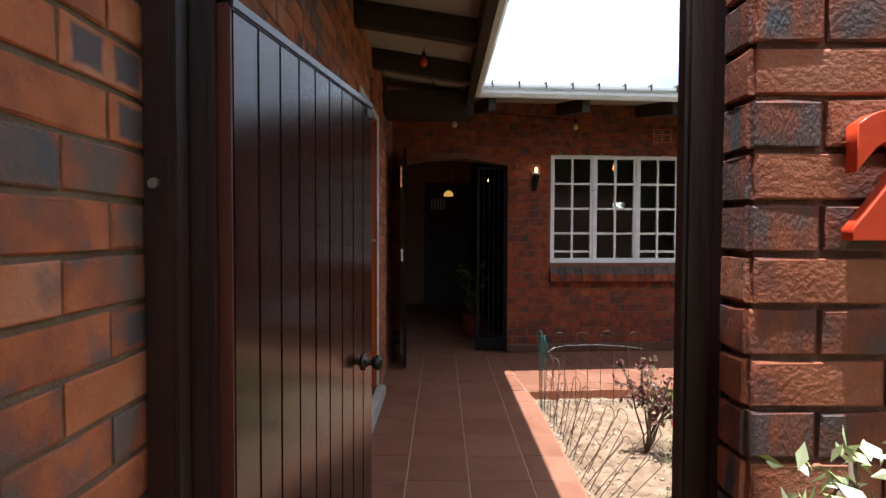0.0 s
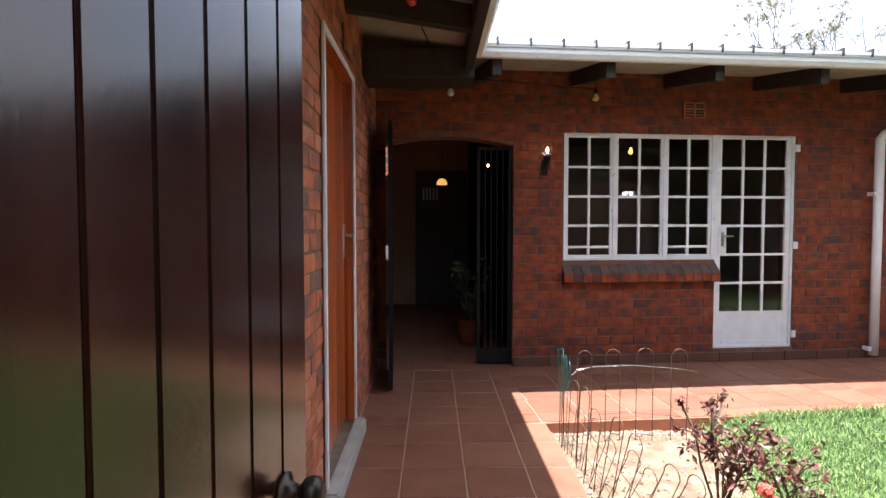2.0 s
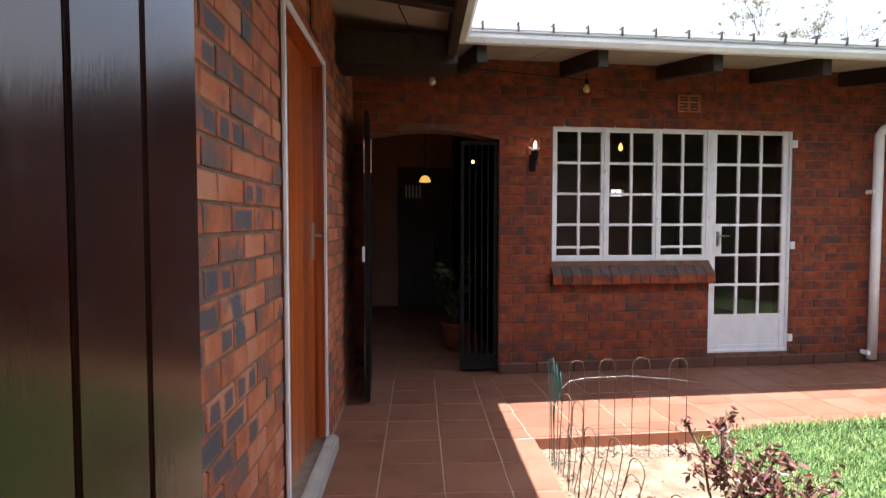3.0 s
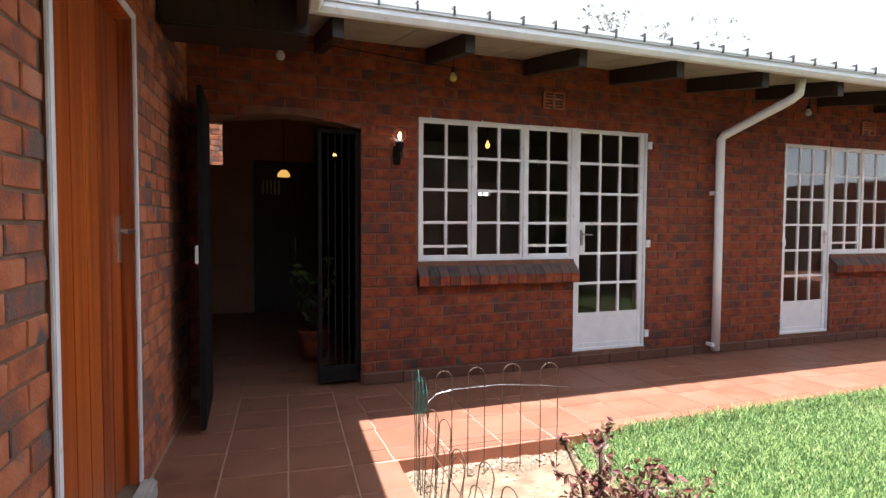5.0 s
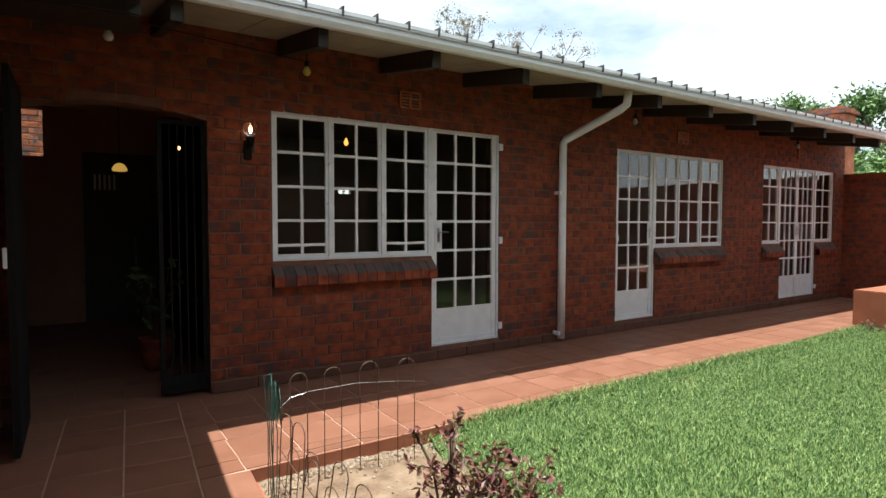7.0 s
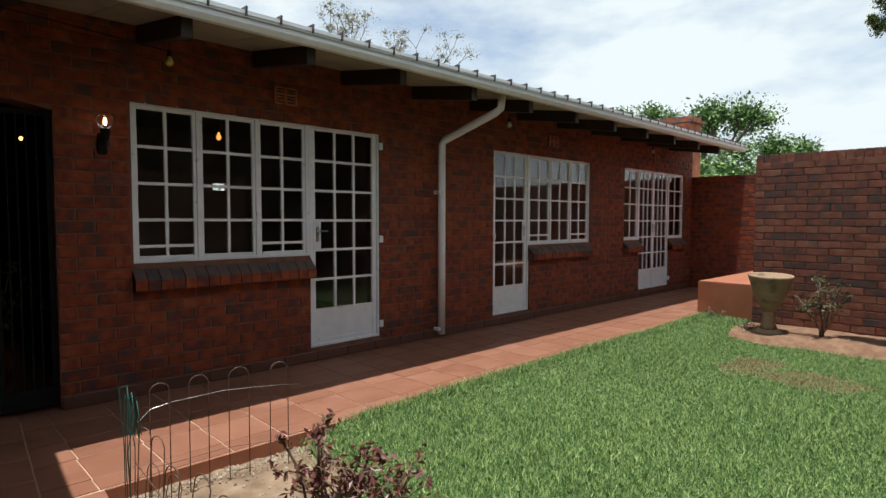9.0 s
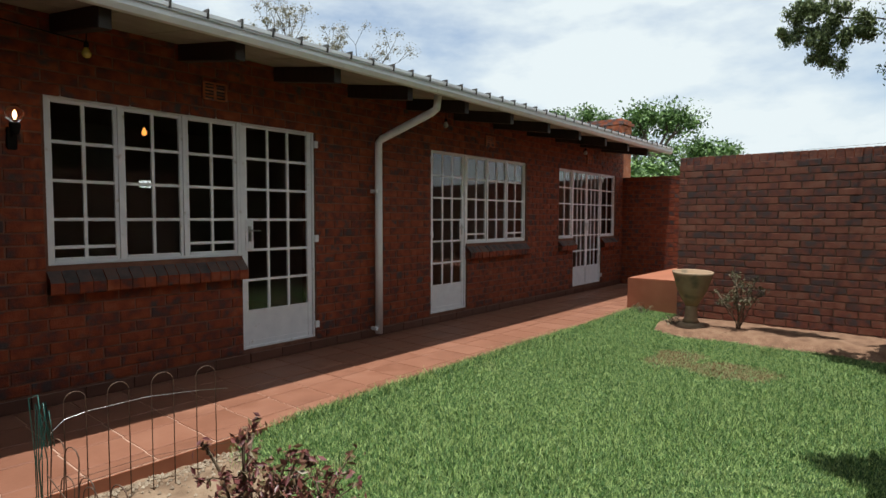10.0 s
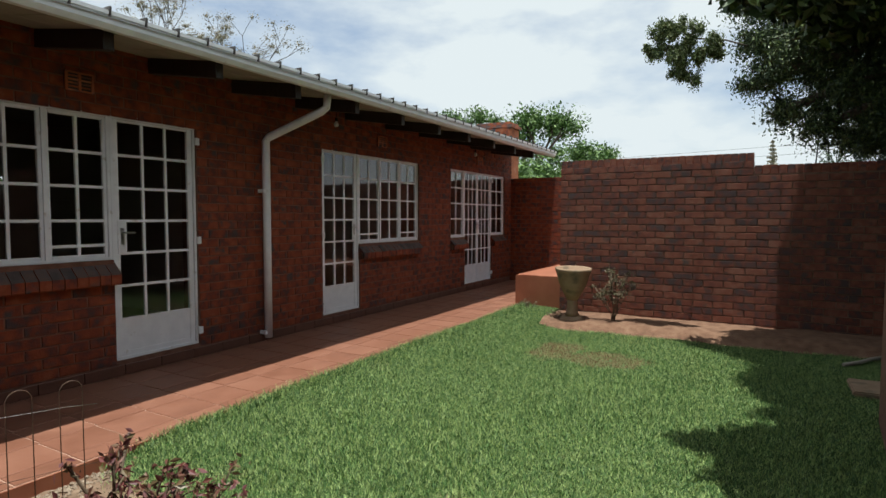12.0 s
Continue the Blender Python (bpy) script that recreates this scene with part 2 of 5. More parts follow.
M["bark"] = material("bark", [(0.06, 0.045, 0.035), (0.12, 0.09, 0.07)], 0.9, 8.0, 0.8, 25.0, stretch=(3, 3, 0.7))
M["concrete"] = material("weathered_concrete", [(0.245, 0.16, 0.10), (0.32, 0.22, 0.145)], 0.9, 8.0, 0.4, 50.0, stain=(0.11, 0.09, 0.06), stain_scale=5.0)
M["plinth"] = material("painted_plinth", [(0.26, 0.085, 0.045), (0.33, 0.12, 0.065)], 0.55, 4.0, 0.15, 30.0)
M["red_sign"] = material("red_painted_board", [(0.45, 0.035, 0.01), (0.6, 0.06, 0.015)], 0.4, 6.0, 0.1, 50.0)
M["inside"] = material("room_wall", [(0.34, 0.30, 0.26), (0.44, 0.39, 0.34)], 0.9, 2.0)
M["porch_wall"] = material("porch_wall", [(0.30, 0.17, 0.125), (0.40, 0.235, 0.175)], 0.9, 2.0, 0.2, 40.0)
M["room_floor"] = material("room_floor", [(0.14, 0.06, 0.04), (0.19, 0.085, 0.055)], 0.5, 3.0)
M["glass"] = glassy("window_glass")
M["bulb_glass"] = glassy("bulb_glass", (1, 0.97, 0.9))
M["bulb_on"] = glowing("filament", (1.0, 0.42, 0.12), 3.0)
M["globe_on"] = glowing("lamp_filament", (1.0, 0.62, 0.30), 5.5)
M["bulb_red"] = material("red_bulb", [(0.45, 0.03, 0.02), (0.55, 0.06, 0.04)], 0.2, 4.0)
M["bulb_yellow"] = material("yellow_bulb", [(0.45, 0.33, 0.05), (0.55, 0.42, 0.1)], 0.2, 4.0)
M["bulb_clear"] = material("clear_bulb", [(0.35, 0.33, 0.3), (0.5, 0.48, 0.45)], 0.15, 4.0)
M["paper"] = material("white_board", [(0.5, 0.5, 0.55), (0.6, 0.6, 0.65)], 0.8, 5.0)


# ---- mesh helpers ----
def box(bm, x0, x1, y0, y1, z0, z1, bevel=0.0):
    """A box between two corners, its edges bevelled."""
    r = bmesh.ops.create_cube(bm, size=1.0, matrix=Matrix.LocRotScale(((x0 + x1) / 2, (y0 + y1) / 2, (z0 + z1) / 2), None,
                                                                      (abs(x1 - x0), abs(y1 - y0), abs(z1 - z0))))
    if bevel:
        edges = list({e for v in r["verts"] for e in v.link_edges})
        bmesh.ops.bevel(bm, geom=edges, offset=bevel, segments=2, affect="EDGES", clamp_overlap=True)
    return r["verts"]


def boxes(*rows, bevel=0.0):
    bm = bmesh.new()
    for row in rows:
        box(bm, *row, bevel=bevel)
    return bm


def rod(bm, a, b, r0, r1=None, sides=6):
    """A tapered rod from a to b."""
    a, b = Vector(a), Vector(b)
    turn = (b - a).to_track_quat("Z", "Y").to_matrix().to_4x4()
    bmesh.ops.create_cone(bm, segments=sides, radius1=r0, radius2=r0 if r1 is None else r1, depth=(b - a).length, cap_ends=True,
                          matrix=Matrix.Translation((a + b) / 2) @ turn)


def tube(bm, points, radius, sides=6):
    """A round wire or pipe along points."""
    points = [Vector(p) for p in points]
    rings, side = [], None
    for i, p in enumerate(points):
        way = (points[min(i + 1, len(points) - 1)] - points[max(i - 1, 0)]).normalized()
        if side is None:
            side = way.orthogonal()
        side = (side - way * side.dot(way)).normalized()
        up = way.cross(side)
        rings.append([bm.verts.new(p + side * radius * math.cos(2 * math.pi * k / sides) + up * radius * math.sin(2 * math.pi * k / sides)) for k in range(sides)])
    for a, b in zip(rings, rings[1:]):
        for k in range(sides):
            bm.faces.new((a[k], a[(k + 1) % sides], b[(k + 1) % sides], b[k])).smooth = True
    bm.faces.new(rings[0][::-1])
    bm.faces.new(rings[-1])


def lathe(bm, profile, steps=24, at=(0, 0, 0)):
    """A turned shape: profile of (radius, height)."""
    rings = [[bm.verts.new((at[0] + r * math.cos(2 * math.pi * k / steps), at[1] + r * math.sin(2 * math.pi * k / steps), at[2] + z)) for k in range(steps)]
             for r, z in profile]
    for a, b in zip(rings, rings[1:]):
        for k in range(steps):
            bm.faces.new((a[k], a[(k + 1) % steps], b[(k + 1) % steps], b[k])).smooth = True
    bm.faces.new(rings[0][::-1])
    bm.faces.new(rings[-1])


def mesh_of(name, bm, mat):
    me = bpy.data.meshes.new(name)
    bmesh.ops.recalc_face_normals(bm, faces=bm.faces)
    bm.to_mesh(me)
    bm.free()
    me.materials.append(mat)
    return me


def part(name, bm, mat, parent, label=""):
    ob = new(name, mesh_of(name, bm, mat))
    ob.parent = parent
    return tagged(ob, label)


def thing(name, label, category, m=None, group="", kind=""):
    ob = new(name)
    ob.empty_display_size = 0.1
    if m is not None:
        ob.matrix_world = m
    return tagged(ob, label, category, group, kind)


def solid(name, bm, mat, label, category, m=None, group="", kind=""):
    ob = new(name, mesh_of(name, bm, mat))
    if m is not None:
        ob.matrix_world = m
    return tagged(ob, label, category, group, kind)


def raw_mesh(name, verts, faces, mat, smooth=False):
    me = bpy.data.meshes.new(name)
    verts = np.asarray(verts, dtype=np.float32)
    faces = np.asarray(faces, dtype=np.int32)
    me.vertices.add(len(verts))
    me.vertices.foreach_set("co", verts.ravel())
    side = faces.shape[1]
    me.loops.add(faces.size)
    me.loops.foreach_set("vertex_index", faces.ravel())
    me.polygons.add(len(faces))
    me.polygons.foreach_set("loop_start", np.arange(0, faces.size, side, dtype=np.int32))
    me.polygons.foreach_set("loop_total", np.full(len(faces), side, dtype=np.int32))
    me.polygons.foreach_set("use_smooth", np.full(len(faces), smooth, dtype=bool))
    me.update(calc_edges=True)
    me.materials.append(mat)
    return me


# ---- the plan ----
WING = pose(0.30, 4.2, 0, 0, 0, -4.8)     # local x: out from the side wall, y: along it
FACE = 6.36                                # front of the long wall's bricks
GLAZE = 6.42                               # the steel windows' plane
HEAD, SILL, STEP = 2.19, 0.985, 0.12
COURSE, BRICK, JOINT = 0.0865, 0.222, 0.011
END = 12.3
ARCH = (0.56, 1.73, 2.05)                  # passage opening: x, x, springing
OPENINGS = [(2.21, 3.705, SILL, HEAD), (3.705, 4.525, STEP, HEAD), (6.30, 7.045, STEP, HEAD), (7.045, 8.55, SILL, HEAD),
            (9.60, 10.13, SILL, HEAD), (10.13, 11.30, STEP, HEAD), (11.30, 11.92, SILL, HEAD)]

# ground, lawn, paving
ground = solid("ground", boxes((-400, 400, -400, 400, -0.7, -0.16)), M["ground"], "grassy ground around the house", "ground", kind="structure")
base = bmesh.new()
pts = [(0.30 + 0.9965 * u + 0.0837 * v, 4.2 - 0.0837 * u + 0.9965 * v) for u, v in ((-0.02, -9), (1.254, -9))]
corner = (1.614, 4.86)
outline = [pts[0], pts[1], corner, (12.25, 4.86), (12.25, 6.5), (0.3, 6.5)]
low = [base.verts.new((x, y, -0.5)) for x, y in outline]
top = [base.verts.new((x, y, -0.0045)) for x, y in outline]
base.faces.new(top)
base.faces.new(low[::-1])
for i in range(6):
    base.faces.new((low[i], low[(i + 1) % 6], top[(i + 1) % 6], top[i]))
paving = solid("pavement", base, M["grout"], "terracotta tiled walkway with pale grout along the house", "pavement", kind="structure")

edging = thing("pavement_edging", "red-brown painted edge of the raised walkway", "kerb", kind="structure")
part("edge_face", boxes((1.62, 12.24, 4.849, 4.8585, -0.2, -0.006)), M["plinth"], edging)
ob = part("edge_face", boxes((1.2555, 1.265, -9, 0.60, -0.2, -0.006)), M["plinth"], edging)
ob.matrix_local = WING

# side wall of the wing (two lengths and a lintel round its door)
DOOR_V = (-0.375, 0.62)
side = boxes((-0.24, -0.012, -9, DOOR_V[0], -0.3, 2.85), (-0.24, -0.012, DOOR_V[1], 2.35, -0.3, 2.85), (-0.24, -0.012, *DOOR_V, 2.235, 2.85),
             (-0.24, -0.012, *DOOR_V, -0.3, 0.0))
wall_west = solid("wall_west", side, M["pale_mortar"], "red and blue-black face brick side wall with pale joints", "wall", WING, kind="structure")

# long wall, with its arch and window openings
strips = []
cuts = sorted({ARCH[1], END, *[v for o in OPENINGS for v in o[:2]]})
for a, b in zip(cuts, cuts[1:]):
    holes = [o for o in OPENINGS if o[0] <= a + 1e-4 and o[1] >= b - 1e-4]
    if holes:
        strips += [(a, b, FACE + 0.012, FACE + 0.24, -0.3, holes[0][2]), (a, b, FACE + 0.012, FACE + 0.24, holes[0][3], 2.9)]
    else:
        strips.append((a, b, FACE + 0.012, FACE + 0.24, -0.3, 2.9))
strips.append((0.30, ARCH[0], FACE + 0.012, FACE + 0.24, -0.3, 2.9))
long_wall = boxes(*strips)
steps = 12
curve = [(ARCH[0] + (ARCH[1] - ARCH[0]) * i / steps, ARCH[2] + 0.075 * math.sin(math.pi * i / steps)) for i in range(steps + 1)]
for (xa, za), (xb, zb) in zip(curve, curve[1:]):
    ring = [long_wall.verts.new(p) for p in ((xa, FACE + 0.012, za), (xb, FACE + 0.012, zb), (xb, FACE + 0.012, 2.9), (xa, FACE + 0.012, 2.9),
                                             (xa, FACE + 0.24, za), (xb, FACE + 0.24, zb), (xb, FACE + 0.24, 2.9), (xa, FACE + 0.24, 2.9))]
    for f in ((0, 1, 2, 3), (7, 6, 5, 4), (0, 4, 5, 1), (3, 2, 6, 7), (0, 3, 7, 4), (1, 5, 6, 2)):
        long_wall.faces.new([ring[i] for i in f])
wall_north = solid("wall_north", long_wall, M["mortar"], "long red face brick house wall with window openings under the eaves", "wall", kind="structure")

# rooms behind the windows, and the porch behind the arch
def room(name, x0, x1, y0, y1, z1, holes=(), skin="inside"):
    """Plain inner walls of a room that is open to the front."""
    solid(name, boxes((x0 - 0.1, x0, y0, y1, -0.1, z1)), M[skin], "dim plastered inner side wall", "wall", kind="structure")
    solid(name, boxes((x1, x1 + 0.1, y0, y1, -0.1, z1)), M[skin], "dim plastered inner side wall", "wall", kind="structure")
    solid("ceiling", boxes((x0, x1, y0, y1, z1, z1 + 0.1)), M[skin], "dim plain inner ceiling", "ceiling", kind="structure")
    if holes:
        a, b, c, d = holes
        rows = [(x0, x1, -0.1, c), (x0, x1, d, z1), (b, x1, c, d)] + ([(x0, a, c, d)] if a > x0 else [])
    else:
        rows = [(x0, x1, -0.1, z1)]
    for a, b, c, d in rows:
        solid(name, boxes((a, b, y1, y1 + 0.1, c, d)), M[skin], "dim plastered inner back wall", "wall", kind="structure")


# the back-wall hole shows daylight, standing for a small whitish item
room("wall_room_1", 2.0, 5.6, FACE + 0.24, 10.4, 2.6, (4.50, 4.72, 1.76, 1.87))
room("wall_room_2", 5.8, 9.0, FACE + 0.24, 10.4, 2.6)
room("wall_room_3", 9.2, 12.2, FACE + 0.24, 10.4, 2.6)
room("wall_porch", 0.36, 1.9, FACE + 0.24, 10.6, 2.75, (0.36, 0.64, 2.12, 2.7), "porch_wall")
solid("floor", boxes((1.9, 12.2, FACE + 0.2, 10.4, -0.2, 0.1)), M["room_floor"], "dark red polished floor inside the rooms", "floor", kind="structure")
solid("floor", boxes((0.3, 2.0, 6.305, 10.6, -0.2, -0.0015)), M["room_floor"], "dark tiled porch floor", "floor", kind="structure")
back = boxes((-1.5, 3.0, 11.9, 12.1, -0.2, 3.0))
wall_back = solid("wall_back", back, M["pale_mortar"], "sunlit red brick wall seen through the porch", "wall", kind="structure")

# roofs with rafters, ceiling boards and gutters
PITCH = math.tan(radians(9))


def slab(bm, plan, height, thick):
    lower = [bm.verts.new((x, y, height(x, y))) for x, y in plan]
    upper = [bm.verts.new((x, y, height(x, y) + thick)) for x, y in plan]
    bm.faces.new(lower[::-1])
    bm.faces.new(upper)
    for i in range(len(plan)):
        j = (i + 1) % len(plan)
        bm.faces.new((lower[i], lower[j], upper[j], upper[i]))


def long_roof(x, y):
    return 2.60 + (y - 5.42) * PITCH


def wing_point(u, v):
    return (0.30 + 0.9965 * u + 0.0837 * v, 4.2 - 0.0837 * u + 0.9965 * v)


def wing_roof(x, y):
    u = (x - 0.30) * 0.9965 - (y - 4.2) * 0.0837
    return 2.60 + (0.83 - u) * PITCH


valley = wing_point(0.83, 1.285)
ridge = (-3.2, 10.1)
bm = bmesh.new()
slab(bm, [valley, (1.95, 5.42), (1.95, 10.5), ridge], lambda x, y: long_roof(x, y) - 0.02, 0.02)
for k in range(23):
    a = 1.958 + 0.4465 * k
    for y0, y1 in ((5.42, 5.95), (5.957, 10.5)):
        slab(bm, [(a, y0), (a + 0.4385, y0), (a + 0.4385, y1), (a, y1)], lambda x, y: long_roof(x, y) - 0.02, 0.02)
solid("ceiling", bm, M["cream_paint"], "cream boards under the eaves of the long roof", "ceiling", kind="structure")
bm = bmesh.new()
slab(bm, [valley, ridge, wing_point(-4.5, -3.3), wing_point(0.83, -3.3)], lambda x, y: wing_roof(x, y) - 0.02, 0.02)
solid("ceiling", bm, M["cream_paint"], "cream boards under the eaves of the wing", "ceiling", kind="structure")
roof = thing("roof", "ribbed metal sheet roof over the long wing", "roof", kind="structure")
bm = bmesh.new()
slab(bm, [(valley[0], valley[1] - 0.06), (12.25, 5.36), (12.25, 10.5), ridge], lambda x, y: long_roof(x, y) + 0.04, 0.012)
part("roof_sheet", bm, M["roof"], roof)
rib = bmesh.new()
for k in range(44):
    x = 1.377 + 0.2485 * k
    eave = long_roof(0, 5.34) + 0.05
    # low seam up the roof, its end turned up into a thin fin at the gutter
    for outline in (((5.34, 0.0), (5.34, 0.022), (10.5, 0.022), (10.5, 0.0)), ((5.342, 0.0), (5.335, 0.062), (5.36, 0.059), (5.56, 0.02), (5.56, 0.0))):
        sides = []
        for dx in (-0.006, 0.006):
            sides.append([rib.verts.new((x + dx, y, eave + h + (y - 5.34) * PITCH)) for y, h in outline])
        n = len(outline)
        rib.faces.new(sides[0])
        rib.faces.new(sides[1][::-1])
        for i in range(n):
            rib.faces.new((sides[0][i], sides[0][(i + 1) % n], sides[1][(i + 1) % n], sides[1][i]))
part("roof_rib", rib, M["roof_rib"], roof, "upturned rib ends, coloured dark as in shade")
roof2 = thing("roof", "metal sheet roof over the side wing", "roof", kind="structure")
bm = bmesh.new()
slab(bm, [(valley[0] + 0.05, valley[1]), ridge, wing_point(-4.5, -3.35), wing_point(0.88, -3.35)], lambda x, y: wing_roof(x, y) + 0.04, 0.012)
part("roof_sheet", bm, M["roof"], roof2)


def rafter(x, y0, y1, z0, m=None):
    """A dark beam that runs up under the roof from its front end."""
    bm = bmesh.new()
    w = 0.038
    ring = []
    for y in (y0, y1):
        z = z0 + (y - y0) * PITCH
        ring.append([bm.verts.new(p) for p in ((x - w, y, z), (x + w, y, z), (x + w, y, z + 0.15), (x - w, y, z + 0.15))])
    for i in range(4):
        bm.faces.new((ring[0][i], ring[0][(i + 1) % 4], ring[1][(i + 1) % 4], ring[1][i]))
    bm.faces.new(ring[0])
    bm.faces.new(ring[1])
    bmesh.ops.bevel(bm, geom=bm.edges[:], offset=0.005, segments=1, affect="EDGES")
    ob = solid("rafter", bm, M["dark_timber"], "dark-stained rafter carrying the eaves", "beam", m, group="rafters under the eaves", kind="structure")
    return ob


for k in range(12):
    rafter(2.30 + 0.897 * (k - 1), 5.50, FACE + 0.10, 2.46)
TO_WING = WING @ Matrix.Rotation(radians(90), 4, "Z")
for v in (-2.32, -1.42, -0.52, 0.38):
    rafter(v, -0.76, 0.10, 2.44, TO_WING)


def gutter(bm, a, b, out):
    """A square-line gutter from a to b; out: the way it faces."""
    a, b, out = Vector(a), Vector(b), Vector(out)
    prof = [(0, 0.10), (0, 0.0), (0.015, -0.012), (0.06, -0.012), (0.085, 0.02), (0.085, 0.06), (0.1, 0.075), (0.1, 0.10), (0.09, 0.10), (0.078, 0.07), (0.076, 0.02), (0.01, 0.0), (0.01, 0.10)]
    rows = [[bm.verts.new(p + out * d + Vector((0, 0, h))) for d, h in prof] for p in (a, b)]
    n = len(prof)
    for i in range(n):
        bm.faces.new((rows[0][i], rows[0][(i + 1) % n], rows[1][(i + 1) % n], rows[1][i]))
    bm.faces.new(rows[0])
    bm.faces.new(rows[1][::-1])


bm = bmesh.new()
vx, vy = valley
gutter(bm, (vx - 0.02, 5.45, 2.575), (12.2, 5.45, 2.575), (0, -1, 0))
solid("gutter", bm, M["white_paint"], "white-painted metal gutter along the long eaves", "gutter", kind="structure")
bm = bmesh.new()
w0, w1 = wing_point(0.80, 1.24), wing_point(0.80, -3.3)
gutter(bm, (*w0, 2.575), (*w1, 2.575), (0.9965, -0.0837, 0))
solid("gutter", bm, M["white_paint"], "white-painted metal gutter along the wing's eaves", "gutter", kind="structure")

# garden walls
far = boxes((8.772, 8.98, 1.76, 4.15, -0.2, 2.025), (8.772, 8.98, -4.0, 1.76, -0.2, 1.872))
wall_east = solid("wall_east", far, M["pale_mortar"], "red brick garden wall with a stepped top, half in tree shade", "wall", kind="structure")
wall_end = solid("wall_east_back", boxes((12.28, 12.5, -4.0, 6.6, -0.2, 2.16)), M["mortar"], "plain red brick end wall behind the plinth", "wall", kind="structure")
gate_wall = boxes((1.04, 5.7, -3.036, -2.83, -0.2, 2.1))
wall_south = solid("wall_south", gate_wall, M["mortar"], "weathered red brick wall beside the entrance gate", "wall", WING, kind="structure")
solid("beam", boxes((0.73, 0.79, -3.3, 1.30, 2.43, 2.59), bevel=0.006), M["dark_timber"], "dark-stained timber fascia behind the wing's gutter", "beam", WING, kind="structure")
solid("beam", boxes((0.0, 0.80, 1.12, 1.46, 2.37, 2.58), bevel=0.012), M["dark_timber"], "heavy dark timber box beam in the roof corner", "beam", WING, kind="structure")
solid("trim", boxes((0.0, 0.07, DOOR_V[0] - 0.05, DOOR_V[1] + 0.03, -0.01, 0.085), bevel=0.012), M["grey_plaster"], "grey cement step below the wooden door", "step", WING, kind="structure")


# ---- windows and glazed doors ----
def pane(parent, x0, x1, z0, z1):
    ob = part("pane", boxes((x0, x1, -0.002, 0.002, z0, z1)), M["glass"], parent)
    ob.visible_shadow = False
    return ob


def grid(parent_name, parent, x0, x1, z0, z1, cols, rows, frame_w, bar=0.023, extra=None, kick=0.0, head=0.0):
    """A glazed leaf: stiles, rails, bars, and its panes. extra: height of one more bar in the lowest row."""
    bm = boxes((x0, x0 + frame_w, -0.016, 0.016, z0, z1), (x1 - frame_w, x1, -0.016, 0.016, z0, z1),
               (x0 + frame_w, x1 - frame_w, -0.0155, 0.0155, z1 - (head or frame_w), z1), (x0 + frame_w, x1 - frame_w, -0.0155, 0.0155, z0, z0 + frame_w), bevel=0.003)
    gx0, gx1, gz0, gz1 = x0 + frame_w, x1 - frame_w, z0 + frame_w + kick, z1 - (head or frame_w)
    xs = [gx0 + (gx1 - gx0) * i / cols for i in range(cols + 1)]
    zs = [gz0 + (gz1 - gz0) * i / rows for i in range(rows + 1)]
    for x in xs[1:-1]:
        box(bm, x - bar / 2, x + bar / 2, -0.0125, 0.0125, gz0, gz1)
    for z in zs[1:-1] + ([extra] if extra else []):
        box(bm, gx0, gx1, -0.012, 0.012, z - bar / 2, z + bar / 2)
    if kick:
        box(bm, gx0, gx1, -0.0145, 0.0145, gz0 - 0.03, gz0)
    leaf = part(parent_name, bm, M["white_paint"], parent)
    if extra:
        zs = sorted(zs + [extra])
    for xa, xb in zip(xs, xs[1:]):
        for za, zb in zip(zs, zs[1:]):
            pane(leaf, xa, xb, za, zb)
    if kick:
        part("kick_panel", boxes((gx0 - 0.004, gx1 + 0.004, -0.009, 0.009, z0 + frame_w - 0.004, gz0 - 0.028), bevel=0.002), M["white_paint"], leaf, "plain white steel kick panel")
    return leaf


def handle(parent, x, z, way):
    part("lock_plate", boxes((x - 0.04, x + 0.04, -0.026, -0.017, z - 0.15, z + 0.13), bevel=0.003), M["white_paint"], parent, "white lock plate")
    bm = boxes((x - 0.016, x + 0.016, -0.032, -0.025, z - 0.07, z + 0.07), bevel=0.003)
    rod(bm, (x, -0.03, z + 0.03), (x, -0.07, z + 0.03), 0.008)
    rod(bm, (x, -0.066, z + 0.03), (x + way * 0.09, -0.066, z + 0.028), 0.009, 0.007)
    part("handle", bm, M["steel"], parent, "steel lever handle")


def outer_frame(parent, x0, x1, z0, z1, posts=()):
    w = 0.026
    bm = boxes((x0, x0 + w, -0.03, 0.03, z0, z1), (x1 - w, x1, -0.03, 0.03, z0, z1), (x0 + w, x1 - w, -0.0295, 0.0295, z1 - w, z1),
               (x0 + w, x1 - w, -0.0295, 0.0295, z0, z0 + w), bevel=0.003)
    for x in posts:
        box(bm, x - 0.014, x + 0.014, -0.029, 0.029, z0 + w, z1 - w)
    part("window_frame" if z0 > 0.5 else "door_frame", bm, M["white_paint"], parent)


def window(name, x0, x1, leaves=3, extra=True):
    win = thing(name, "white-painted steel cottage window with small panes", "window", pose(0, GLAZE, 0), "steel windows of the long wall", "structure")
    posts = [x0 + (x1 - x0) * i / leaves for i in range(1, leaves)]
    outer_frame(win, x0, x1, SILL, HEAD, posts)
    ends = [x0 + 0.012, *posts, x1 - 0.012]
    for i, (a, b) in enumerate(zip(ends, ends[1:])):
        grid("casement", win, a + 0.014, b - 0.014, SILL + 0.026, HEAD - 0.026, 2, 4, 0.026,
             extra=SILL + 0.026 + 0.10 if extra and i != 1 else None)
    return win


